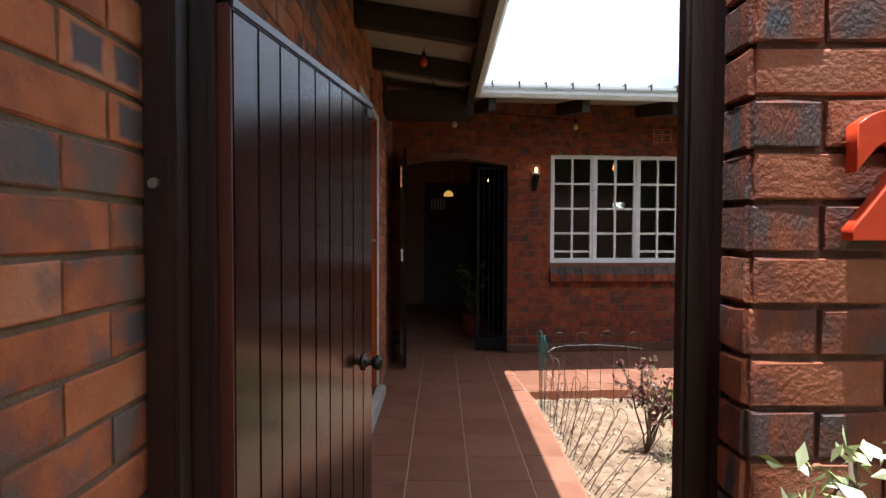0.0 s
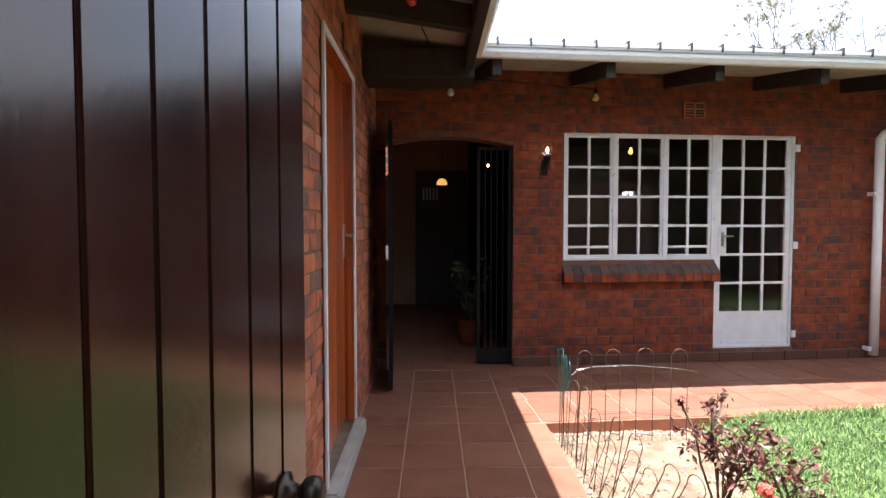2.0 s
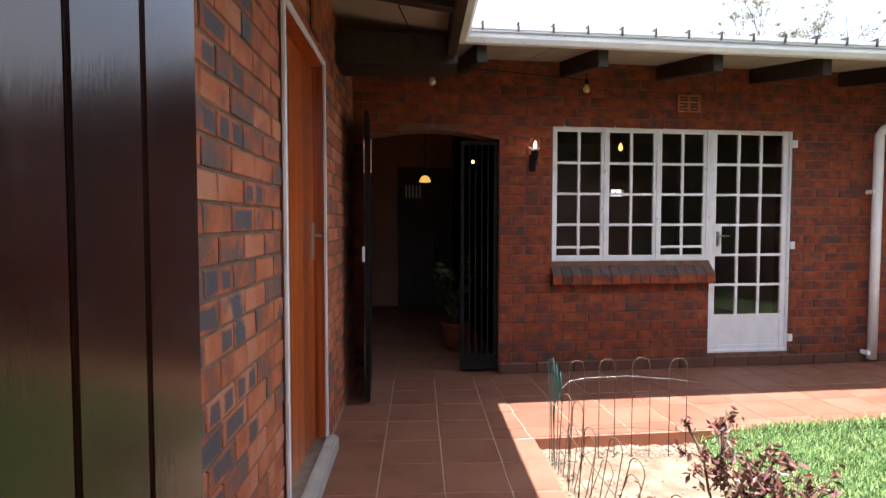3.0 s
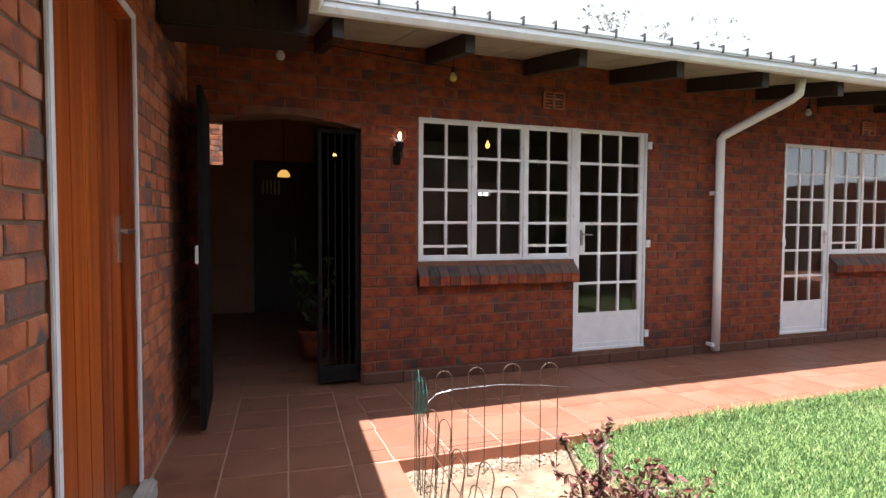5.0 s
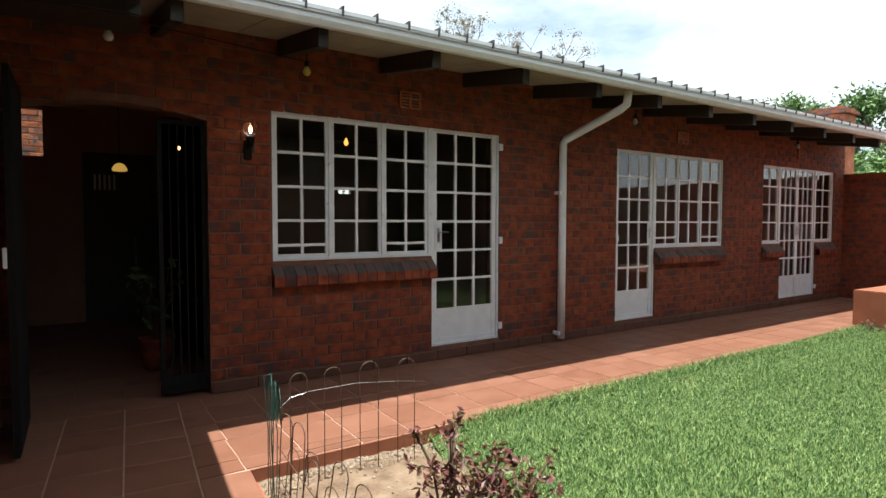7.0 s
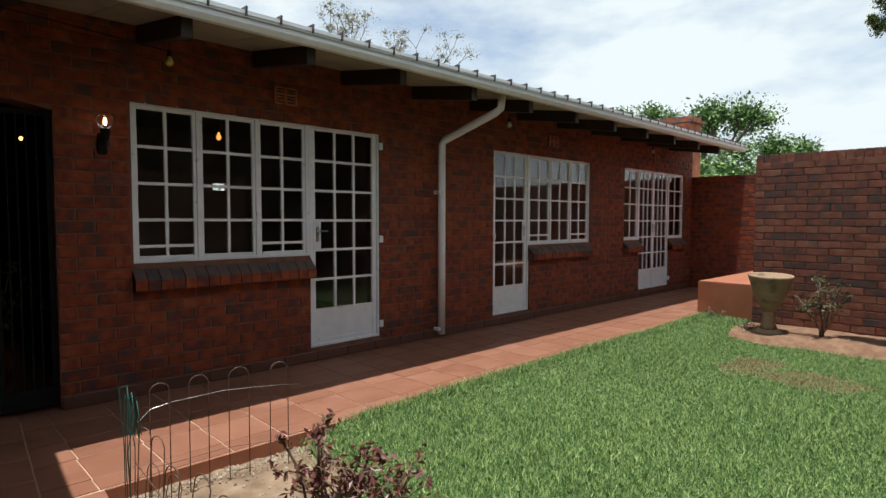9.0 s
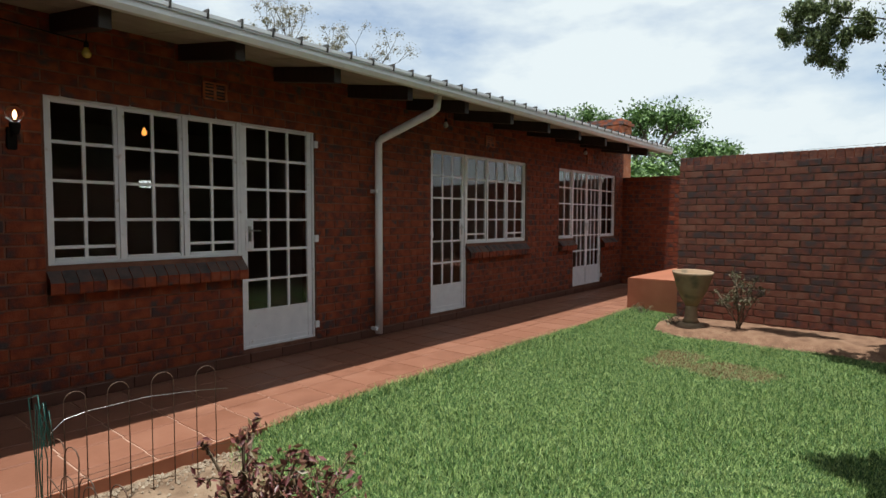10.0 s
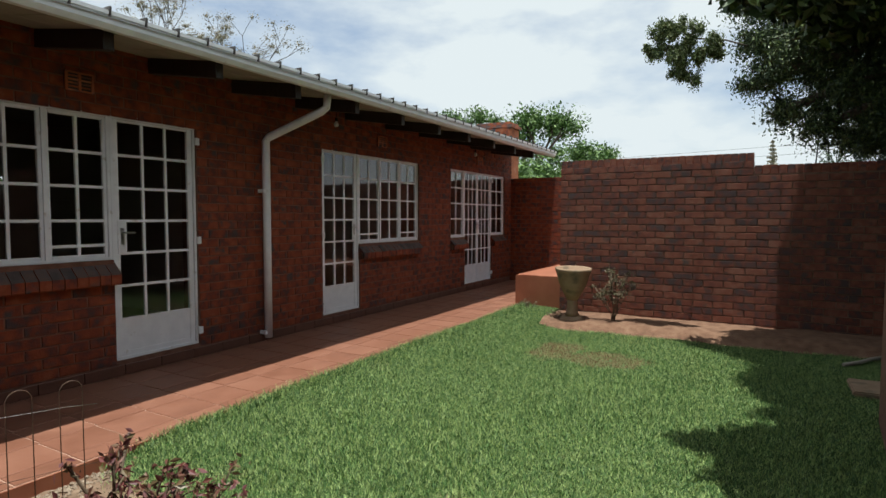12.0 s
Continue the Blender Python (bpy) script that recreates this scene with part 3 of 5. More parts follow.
def glazed_door(name, x0, x1, hand, label="white-painted steel glazed door with small panes"):
    door = thing(name, label, "door", pose(0, GLAZE, 0), "steel glazed doors of the long wall", "structure")
    outer_frame(door, x0, x1, STEP, HEAD)
    leaf = grid("door_leaf", door, x0 + 0.028, x1 - 0.028, STEP + 0.02, HEAD - 0.028, 3, 6, 0.05, kick=0.285, head=0.018)
    handle(leaf, x0 + 0.092 if hand < 0 else x1 - 0.092, 1.18, -hand)
    edge = x1 - 0.004 if hand < 0 else x0 + 0.004
    for z in (0.25, 1.12, 2.06):
        part("hinge", boxes((edge - 0.012, edge + 0.035, -0.062, -0.03, z - 0.035, z + 0.035), bevel=0.004), M["white_paint"], door, "white steel hinge lug")
    return door


window("window_1", 2.21, 3.705)
glazed_door("door_1", 3.705, 4.525, -1)
glazed_door("door_2", 6.30, 7.045, 1)
window("window_2", 7.045, 8.55)
window("window_3", 9.60, 10.13, 1, False)
double = thing("door_3", "white-painted steel double glazed doors with small panes", "door", pose(0, GLAZE, 0), "steel glazed doors of the long wall", "structure")
outer_frame(double, 10.13, 11.30, STEP, HEAD)
for a, b, side in ((10.158, 10.713, 1), (10.717, 11.272, -1)):
    leaf = grid("door_leaf", double, a, b, STEP + 0.02, HEAD - 0.028, 3, 6, 0.04, kick=0.285, head=0.018)
    handle(leaf, b - 0.035 if side > 0 else a + 0.035, 1.18, -side)
for z in (0.25, 2.06):
    part("hinge", boxes((11.284, 11.33, -0.062, -0.03, z - 0.035, z + 0.035), bevel=0.004), M["white_paint"], double, "white steel hinge lug")
window("window_4", 11.30, 11.92, 1, False)

# bevelled brick sills below the windows
for k, (a, b) in enumerate(((2.21, 3.705), (7.045, 8.55), (9.60, 10.13), (11.30, 11.92))):
    sill = thing("window_sill_%d" % (k + 1), "sloping brick window sill, dark on top", "sill", kind="structure")
    n = round((b - a) / 0.086)
    w = (b - a + 0.03) / n
    prof = [(6.41, 0.984), (6.298, 0.878), (6.288, 0.864), (6.289, 0.79), (6.296, 0.78), (6.41, 0.78)]
    bm = bmesh.new()
    rows = [[bm.verts.new((x, y, z)) for y, z in prof] for x in (0.003, w - 0.003)]
    for i in range(6):
        bm.faces.new((rows[0][i], rows[0][(i + 1) % 6], rows[1][(i + 1) % 6], rows[1][i]))
    bm.faces.new(rows[0])
    bm.faces.new(rows[1][::-1])
    bm.normal_update()
    bmesh.ops.recalc_face_normals(bm, faces=bm.faces)
    for face in bm.faces:       # the weathered slope is dark, the front red
        face.material_index = 1 if face.normal.z > 0.4 and face.normal.y < -0.4 else 0
    me = mesh_of("sill_brick", bm, M["brick", "OBJECT"])
    me.materials.append(M["sill_top"])
    for i in range(n):
        ob = new("sill_brick", me)
        ob.parent = sill
        ob.location = (a - 0.015 + i * w, random.uniform(-0.003, 0.003), random.uniform(-0.002, 0.002))
    part("mortar_bed", boxes((a - 0.012, b + 0.012, 6.305, 6.40, 0.785, 0.868)), M["mortar"], sill)

# ---- entrance gate ----
def gate_posts():
    left = thing("gate_post", "dark varnished timber gate post against the brick wall", "gate post", WING, "posts of the entrance gate")
    part("stile", boxes((0.0, 0.058, -3.005, -2.945, -0.05, 2.1), bevel=0.008), M["post_varnish"], left)
    part("rebate_strip", boxes((0.0, 0.095, -2.943, -2.905, -0.05, 2.1), bevel=0.01), M["post_varnish"], left)
    bm = bmesh.new()
    rod(bm, (0.022, -3.004, 1.415), (0.022, -3.012, 1.415), 0.011, 0.009, 12)
    part("bolt_head", bm, M["steel"], left, "pale round bolt head")
    part("strike_plate", boxes((0.036, 0.043, -3.009, -3.004, 1.36, 1.46), bevel=0.001), M["knob"], left)
    right = thing("gate_post", "dark varnished timber gate post beside the brick pier", "gate post", WING, "posts of the entrance gate")
    part("stile", boxes((1.028, 1.062, -2.966, -2.912, -0.05, 2.1), bevel=0.006), M["post_varnish"], right)
    part("rebate_strip", boxes((0.978, 1.062, -2.91, -2.862, -0.05, 2.1), bevel=0.008), M["post_varnish"], right)


gate_posts()
gate = thing("wooden_gate", "open dark varnished gate of tongued vertical boards", "gate", WING @ pose(0.119, -2.897, 0, 0, 0, -9.7))
LEAF, TOP = 0.92, 1.765
wide = LEAF / 9
for i in range(9):
    bm = boxes((-0.028, 0.0, i * wide + 0.0014, (i + 1) * wide - 0.0014, 0.04, TOP - 0.012), bevel=0.0035)
    part("board", bm, M["gate_varnish"], gate)
part("core", boxes((-0.02, -0.008, 0.004, LEAF - 0.004, 0.05, TOP - 0.02)), M["dark_timber"], gate)
part("edge_strip", boxes((-0.036, 0.001, -0.012, 0.0, 0.04, TOP), bevel=0.003), M["gate_edge"], gate, "red-brown edge of the leaf")
part("top_rail", boxes((-0.034, 0.006, -0.01, LEAF, TOP - 0.012, TOP + 0.012), bevel=0.004), M["gate_varnish"], gate)
for z in (0.25, 0.95, 1.55):
    part("ledge", boxes((-0.055, -0.03, 0.01, LEAF - 0.01, z - 0.06, z + 0.06), bevel=0.004), M["gate_varnish"], gate)
knob = bmesh.new()
lathe(knob, [(0.004, 0.0), (0.032, 0.0), (0.034, 0.006), (0.018, 0.012), (0.012, 0.03), (0.013, 0.036), (0.024, 0.042), (0.030, 0.055), (0.028, 0.068), (0.016, 0.078), (0.002, 0.08)], 20)
ob = part("door_knob", knob, M["knob"], gate, "dark round knob")
ob.matrix_local = pose(0.0, LEAF - 0.10, 0.895, 0, 90, 0) @ Matrix.Scale(0.86, 4)
part("hasp", boxes((-0.004, 0.006, LEAF - 0.07, LEAF + 0.006, TOP - 0.045, TOP - 0.015), bevel=0.002), M["knob"], gate, "small metal hasp")

# ---- wooden side door ----
d0, d1 = DOOR_V
door = thing("door_4", "orange-brown varnished plank door in a white steel frame", "door", WING, kind="structure")
bm = boxes((-0.10, -0.001, d0 + 0.001, d0 + 0.03, 0.085, 2.234), (-0.10, -0.001, d1 - 0.03, d1 - 0.001, 0.085, 2.234), (-0.10, -0.0015, d0 + 0.03, d1 - 0.03, 2.204, 2.234), bevel=0.003)
part("door_frame", bm, M["door_wood"], door, "varnished inner frame")
bm = boxes((0.0, 0.014, d0 - 0.012, d0 + 0.026, 0.085, 2.246), (0.0, 0.014, d1 - 0.018, d1 + 0.012, 0.085, 2.246), (0.0, 0.0135, d0 + 0.026, d1 - 0.018, 2.212, 2.246), bevel=0.004)
part("architrave", bm, M["white_paint"], door, "narrow white-painted edge trim")
leaf = part("door_leaf", boxes((-0.095, -0.066, d0 + 0.047, d1 - 0.047, 0.095, 2.186)), M["door_wood"], door)
n = 6
w = (d1 - d0 - 0.096) / n
for i in range(n):
    part("plank", boxes((-0.064, -0.052, d0 + 0.048 + i * w + 0.0006, d0 + 0.048 + (i + 1) * w - 0.0006, 0.098, 2.184), bevel=0.0025), M["door_wood"], leaf)
for z in (0.35, 2.0):
    bm = bmesh.new()
    rod(bm, (-0.03, d0 + 0.048, z - 0.05), (-0.03, d0 + 0.048, z + 0.05), 0.009, None, 8)
    part("hinge", bm, M["steel"], door)
bm = boxes((-0.052, -0.044, d1 - 0.10, d1 - 0.055, 1.12, 1.33), bevel=0.002)
rod(bm, (-0.048, d1 - 0.078, 1.26), (0.006, d1 - 0.078, 1.26), 0.010, None, 8)
rod(bm, (0.006, d1 - 0.070, 1.26), (0.006, d1 - 0.19, 1.258), 0.010, 0.008, 8)
part("handle", bm, M["steel"], door, "worn metal lever handle")

# ---- drain pipe, vents, lamps ----
pipe = thing("drain_pipe", "white-painted square drain pipe with a cranked offset to the gutter", "drain pipe")
bm = bmesh.new()
tube(bm, [(5.33, 6.295, 0.04), (5.33, 6.295, 1.2), (5.33, 6.295, 2.15), (5.345, 6.27, 2.19), (5.485, 5.66, 2.43), (5.50, 5.60, 2.47), (5.50, 5.58, 2.60)], 0.042, 8)
part("pipe", bm, M["white_paint"], pipe)
for z in (0.10, 1.62):
    part("bracket", boxes((5.265, 5.295, 6.27, 6.36, z - 0.02, z + 0.02), bevel=0.004), M["white_paint"], pipe)


def vent(m, cols=2, rows=5, w=0.22, h=0.15):
    v = thing("air_vent", "terracotta louvred air brick", "vent", m, "air bricks", "structure")
    # dark sheet behind the slats puts the gaps' shade into colour
    part("vent_frame", boxes((0, w, 0.002, 0.012, 0, h)), M["dark_timber"], v)
    bar = []
    for i in range(cols + 1):
        x = i * (w - 0.02) / cols
        bar.append((x, x + 0.02, -0.014, 0.002, 0, h))
    part("rim", boxes(*bar, bevel=0.002), M["pink", "OBJECT"], v)
    for i in range(rows + 1):
        z = i * (h - 0.012) / rows
        part("slat", boxes((0.018, w - 0.018, -0.012, 0.002, z, z + 0.012)), M["pink", "OBJECT"], v)


for x in (3.352, 7.44, 10.6):
    vent(pose(x, FACE - 0.004, 2.325))
vent(WING @ pose(0.004, 0.26, 2.31, 0, 0, 90), 4, 4)

lamp = thing("wall_lamp", "lit clear-globe wall lamp on a dark iron bracket", "wall lamp", pose(2.02, FACE, 1.835))
bm = boxes((-0.03, 0.03, -0.012, 0.0, -0.06, 0.09), bevel=0.006)
rod(bm, (0, -0.005, 0.03), (0, -0.09, 0.06), 0.01)
part("bracket", bm, M["black_iron"], lamp)
bm = bmesh.new()
lathe(bm, [(0.012, 0.03), (0.022, 0.04), (0.034, 0.095), (0.030, 0.11), (0.012, 0.115)], 16, (0, -0.09, 0))
cup = part("holder", bm, M["black_iron"], lamp)
bm = bmesh.new()
lathe(bm, [(0.02, 0.112), (0.045, 0.135), (0.055, 0.17), (0.045, 0.205), (0.02, 0.223), (0.004, 0.226)], 20, (0, -0.09, 0))
globe = part("globe", bm, M["bulb_glass"], cup, "clear glass globe")
globe.visible_shadow = False
bm = bmesh.new()
lathe(bm, [(0.003, 0.14), (0.006, 0.148), (0.009, 0.162), (0.006, 0.178), (0.002, 0.184)], 12, (0, -0.09, 0))
part("filament", bm, M["globe_on"], cup, "glowing warm bulb")


def festoon(x, y, z, kind, drop, label):
    b = thing("hanging_bulb", label, "light bulb", pose(x, y, z), "bulbs hung under the eaves")
    bm = bmesh.new()
    tube(bm, [(0.0, 0, 0.06), (0.003, 0, 0.06 + drop / 2), (0, 0, 0.06 + drop)], 0.004)
    part("cord", bm, M["black_iron"], b)
    bm = bmesh.new()
    lathe(bm, [(0.008, 0.075), (0.015, 0.07), (0.016, 0.04), (0.012, 0.035)], 12)
    holder = part("holder", bm, M["black_iron"], b)
    bm = bmesh.new()
    lathe(bm, [(0.011, 0.036), (0.018, 0.022), (0.029, 0.0), (0.028, -0.014), (0.018, -0.028), (0.003, -0.033)], 16)
    part("bulb", bm, M[kind], holder)


festoon(0.70, 4.34, 2.55, "bulb_red", 0.09, "red glass bulb on a short cord")
festoon(1.06, 5.60, 2.345, "bulb_clear", 0.195, "clear unlit bulb on a short cord")
festoon(2.336, 5.92, 2.40, "bulb_yellow", 0.2, "yellow unlit bulb on a short cord")
festoon(6.04, 5.92, 2.40, "bulb_clear", 0.2, "clear unlit bulb on a short cord")
festoon(9.64, 5.92, 2.40, "bulb_clear", 0.2, "clear unlit bulb on a short cord")
bm = bmesh.new()
tube(bm, [(0.70, 4.34, 2.64), (0.78, 4.7, 2.52), (0.92, 5.2, 2.47), (1.03, 5.60, 2.46), (1.6, 5.85, 2.50), (2.336, 5.92, 2.47)], 0.004)
solid("light_cable", bm, M["black_iron"], "thin dark cable slung between the hanging bulbs", "cable")

# ---- porch behind the arch ----
iron = thing("iron_gate", "open dark iron security gate leaf at the arch", "gate", pose(0.603, 6.34, 0, 0, 0, -91.0))
bm = boxes((0, 0.035, -0.015, 0.015, 0.03, 2.12), (0.71, 0.745, -0.015, 0.015, 0.03, 2.12), (0.035, 0.71, -0.0145, 0.0145, 0.03, 0.065), (0.035, 0.71, -0.0145, 0.0145, 2.085, 2.12),
           (0.035, 0.71, -0.0145, 0.0145, 1.0, 1.035))
part("gate_frame", bm, M["black_iron"], iron)
part("sheet", boxes((0.03, 0.72, 0.016, 0.019, 0.04, 2.1)), M["black_iron"], iron)
for i in range(6):
    bm = bmesh.new()
    rod(bm, (0.13 + 0.1 * i, 0, 0.05), (0.13 + 0.1 * i, 0, 2.1), 0.008)
    part("bar", bm, M["black_iron"], iron)
part("handle", boxes((0.70, 0.75, -0.035, -0.015, 1.05, 1.16), bevel=0.004), M["white_paint"], iron, "pale handle plate")
iron2 = thing("iron_gate", "closed narrow dark iron gate leaf at the arch", "gate", pose(1.40, 6.44, 0))
bm = boxes((0, 0.03, -0.015, 0.015, 0.03, 2.04), (0.295, 0.325, -0.015, 0.015, 0.03, 2.04), (0.03, 0.295, -0.0145, 0.0145, 0.03, 0.16), (0.03, 0.295, -0.0145, 0.0145, 2.01, 2.04))
part("gate_frame", bm, M["black_iron"], iron2)
for i in range(4):
    bm = bmesh.new()
    rod(bm, (0.08 + 0.055 * i, 0, 0.06), (0.08 + 0.055 * i, 0, 2.03), 0.006)
    part("bar", bm, M["black_iron"], iron2)
inner = thing("door_5", "dark wooden inner door with narrow glass lights", "door", pose(1.05, 10.57, 0), kind="structure")
part("door_frame", boxes((0, 0.07, -0.03, 0.02, 0, 2.2), (0.82, 0.89, -0.03, 0.02, 0, 2.2), (0.07, 0.82, -0.03, 0.02, 2.13, 2.2)), M["dark_timber"], inner)
part("door_leaf", boxes((0.07, 0.82, -0.01, 0.02, 0, 2.13)), M["dark_timber"], inner)
for i in range(5):
    part("light", boxes((0.12 + 0.055 * i, 0.145 + 0.055 * i, -0.016, -0.011, 1.72, 1.92)), M["paper"], inner, "narrow pale glass light")
bm = bmesh.new()
rod(bm, (0.58, -0.06, 0.74), (0.58, -0.06, 1.10), 0.011, None, 10)
for z in (0.78, 1.06):
    rod(bm, (0.58, -0.06, z), (0.58, -0.01, z), 0.008, None, 8)
part("pull_handle", bm, M["steel"], inner, "upright steel pull handle")
pot = thing("potted_plant", "dark leafy potted plant inside the arch", "potted plant", pose(1.50, 7.45, 0.0))
bm = bmesh.new()
lathe(bm, [(0.10, 0.0), (0.13, 0.12), (0.15, 0.26), (0.16, 0.28), (0.14, 0.28), (0.02, 0.25)], 20)
part("pot", bm, M["brick", "OBJECT"], pot)
POT = pot
hang = thing("ceiling_light", "lit amber glass shade hanging in the porch", "ceiling light", pose(1.42, 9.9, 1.93))
bm = bmesh.new()
lathe(bm, [(0.02, 0.09), (0.05, 0.075), (0.078, 0.035), (0.085, 0.0), (0.07, -0.008), (0.02, 0.015)], 20)
part("shade", bm, glowing("amber_shade", (1.0, 0.55, 0.12), 0.22), hang, "glowing amber glass shade")
bm = bmesh.new()
rod(bm, (0, 0, 0.1), (0, 0, 0.82), 0.006)
part("cord", bm, M["black_iron"], hang)
small = thing("wall_lamp", "small lit bulb in the dark porch", "wall lamp", pose(1.865, 8.2, 2.05))
bm = bmesh.new()
lathe(bm, [(0.004, -0.02), (0.014, -0.01), (0.016, 0.008), (0.004, 0.02)], 10, (-0.04, 0, 0))
part("filament", bm, M["bulb_on"], small)
part("bracket", boxes((-0.05, 0.0, -0.02, 0.02, -0.07, -0.025), bevel=0.004), M["black_iron"], small)
pend = thing("ceiling_light", "lit bulb hanging inside the room", "ceiling light", pose(3.57, 8.0, 2.22))
bm = bmesh.new()
lathe(bm, [(0.004, -0.035), (0.022, -0.02), (0.026, 0.0), (0.014, 0.028), (0.01, 0.05)], 14)
part("bulb", bm, glowing("room_bulb", (1.0, 0.36, 0.07), 1.1), pend)
bm = bmesh.new()
rod(bm, (0, 0, 0.05), (0, 0, 0.38), 0.005)
part("cord", bm, M["black_iron"], pend)

# ---- garden ----
rng = np.random.default_rng(7)


BED_Y, BED_X = [-2.0, 1.8, 3.0, 3.6, 4.0, 4.5, 4.9], [0.9, 1.62, 2.08, 2.36, 2.55, 2.66, 2.80]


def bed_edge(y):
    """Where the soil of the rose bed gives way to lawn."""
    return float(np.interp(y, BED_Y, BED_X))


def slab_edge(y):
    return 1.614 + (y - 4.86) * 0.084


# soil of the bed: an uneven sheet
ny, nx = 60, 26
verts, faces = [], []
for j in range(ny):
    y = 1.0 + (4.868 - 1.0) * j / (ny - 1)
    a, b = slab_edge(y) - 0.01, bed_edge(y) + 0.25
    for i in range(nx):
        x = a + (b - a) * i / (nx - 1)
        z = -0.082 + 0.035 * noise.noise((x * 2.1, y * 2.1, 0)) + 0.018 * noise.noise((x * 9, y * 9, 3)) + 0.008 * noise.noise((x * 25, y * 25, 7))
        verts.append((x, y, z))
for j in range(ny - 1):
    for i in range(nx - 1):
        q = j * nx + i
        faces.append((q, q + 1, q + nx + 1, q + nx))
tagged(new("soil_bed", raw_mesh("soil_bed", verts, faces, M["soil"], True)), "dry sandy soil of the rose bed", "soil", kind="structure")
verts, faces = [], []
ny, nx = 60, 14
for j in range(ny):
    y = -2.0 + (4.15 + 2.0) * j / (ny - 1)
    for i in range(nx):
        x = 7.78 + 0.12 * noise.noise((y * 1.4, 2, 0)) + (8.78 - 7.78) * i / (nx - 1)
        z = -0.10 + 0.13 * min(1, i / 4) + 0.02 * noise.noise((x * 3, y * 3, 0)) + 0.012 * noise.noise((x * 12, y * 12, 3))
        verts.append((x, y, z))
for j in range(ny - 1):
    for i in range(nx - 1):
        q = j * nx + i
        faces.append((q, q + 1, q + nx + 1, q + nx))
tagged(new("soil_strip", raw_mesh("soil_strip", verts, faces, M["red_soil"], True)), "strip of bare sandy soil below the garden wall", "soil", kind="structure")


def pebbles(name, count, spots, label):
    unit = np.array([(1, 0, 0), (-1, 0, 0), (0, 1, 0), (0, -1, 0), (0, 0, 1), (0, 0, -1)], dtype=float)
    tri = np.array([(0, 2, 4), (2, 1, 4), (1, 3, 4), (3, 0, 4), (2, 0, 5), (1, 2, 5), (3, 1, 5), (0, 3, 5)])
    vs, fs = [], []
    for k, (x, y, z) in enumerate(spots(count)):
        r = rng.uniform(0.004, 0.016)
        v = unit * rng.uniform(0.6, 1.2, (6, 3)) * r
        vs.append(v + (x, y, z))
        fs.append(tri + 6 * k)
    return tagged(new(name, raw_mesh(name, np.concatenate(vs), np.concatenate(fs), M["pebble"])), label, "pebbles", kind="stuff")


def bed_spots(count):
    for _ in range(count):
        y = rng.uniform(1.6, 4.84)
        a, b = slab_edge(y), bed_edge(y)
        s = rng.random() ** 2.2
        x = a + 0.02 + s * (b - a)
        if rng.random() < 0.3:
            x, y = rng.uniform(1.64, 2.9), 4.83 - abs(rng.normal(0, 0.06))
        yield x, y, -0.082 + 0.035 * noise.noise((x * 2.1, y * 2.1, 0)) + 0.018 * noise.noise((x * 9, y * 9, 3)) + 0.004


pebbles("pebbles", 1500, bed_spots, "small pale pebbles and clods scattered over the rose bed")

# lawn: blades on a low green sheet
BARE = ((6.7, 3.5, 0.34, 0.20), (6.55, 2.97, 0.26, 0.32))


def lift(x, y):
    """The turf stands up to the walkway's edge."""
    edge = np.interp(y, BED_Y, BED_X)
    return 0.056 * np.clip((np.asarray(y) - 3.8) / 1.0, 0, 1) * np.clip((np.asarray(x) - edge) / 0.4, 0, 1) ** 0.7


def lawn_blades(count, dry=False):
    x = rng.uniform(0.8, 9.23, count)
    y = np.where(rng.random(count) < 0.9, rng.uniform(0.1, 4.885, count), rng.uniform(-2.2, 0.1, count))
    edge = np.interp(y, BED_Y, BED_X)
    wave = 0.05 * np.sin(3.1 * y) + 0.04 * np.sin(7.7 * y + 1)
    keep = (x > edge + wave + rng.normal(0, 0.09, count)) & (x < np.where(y > 4.0 + 0.05 * np.sin(5 * x), 9.22, 7.83 + wave) + rng.normal(0, 0.07, count) * (x < 8.4))
    bald = np.zeros(count)
    for cx, cy, rx, ry in BARE:
        d = ((x - cx) / rx) ** 2 + ((y - cy) / ry) ** 2 + 0.5 * np.sin(11 * x) * np.sin(13 * y)
        bald = np.maximum(bald, np.clip(1.75 - 0.75 * d, 0, 0.97))
    keep &= (rng.random(count) < bald) if dry else (rng.random(count) > bald)
    x, y = x[keep], y[keep]
    n = len(x)
    tall = rng.uniform(0.012, 0.030, n) * np.where(y > 4.74, 1.0 + 1.7 * rng.random(n), 1.0) * (0.55 if dry else 1.0)
    tall *= 1.0 + 0.22 * np.sin(2.3 * x + 0.7 * y) * np.sin(1.9 * y - 0.6 * x)
    turn = rng.uniform(0, 2 * np.pi, n)
    wide = rng.uniform(0.0016, 0.0030, n)
    lean = rng.normal(0, 0.5, (n, 2)) * tall[:, None]
    root = np.stack([x, y, -0.064 + lift(x, y)], 1)
    across = np.stack([np.cos(turn) * wide, np.sin(turn) * wide, np.zeros(n)], 1)
    tip = root + np.stack([lean[:, 0], lean[:, 1], tall], 1)
    v = np.stack([root - across, root + across, tip], 1).reshape(-1, 3)
    return v, np.arange(3 * n).reshape(-1, 3)


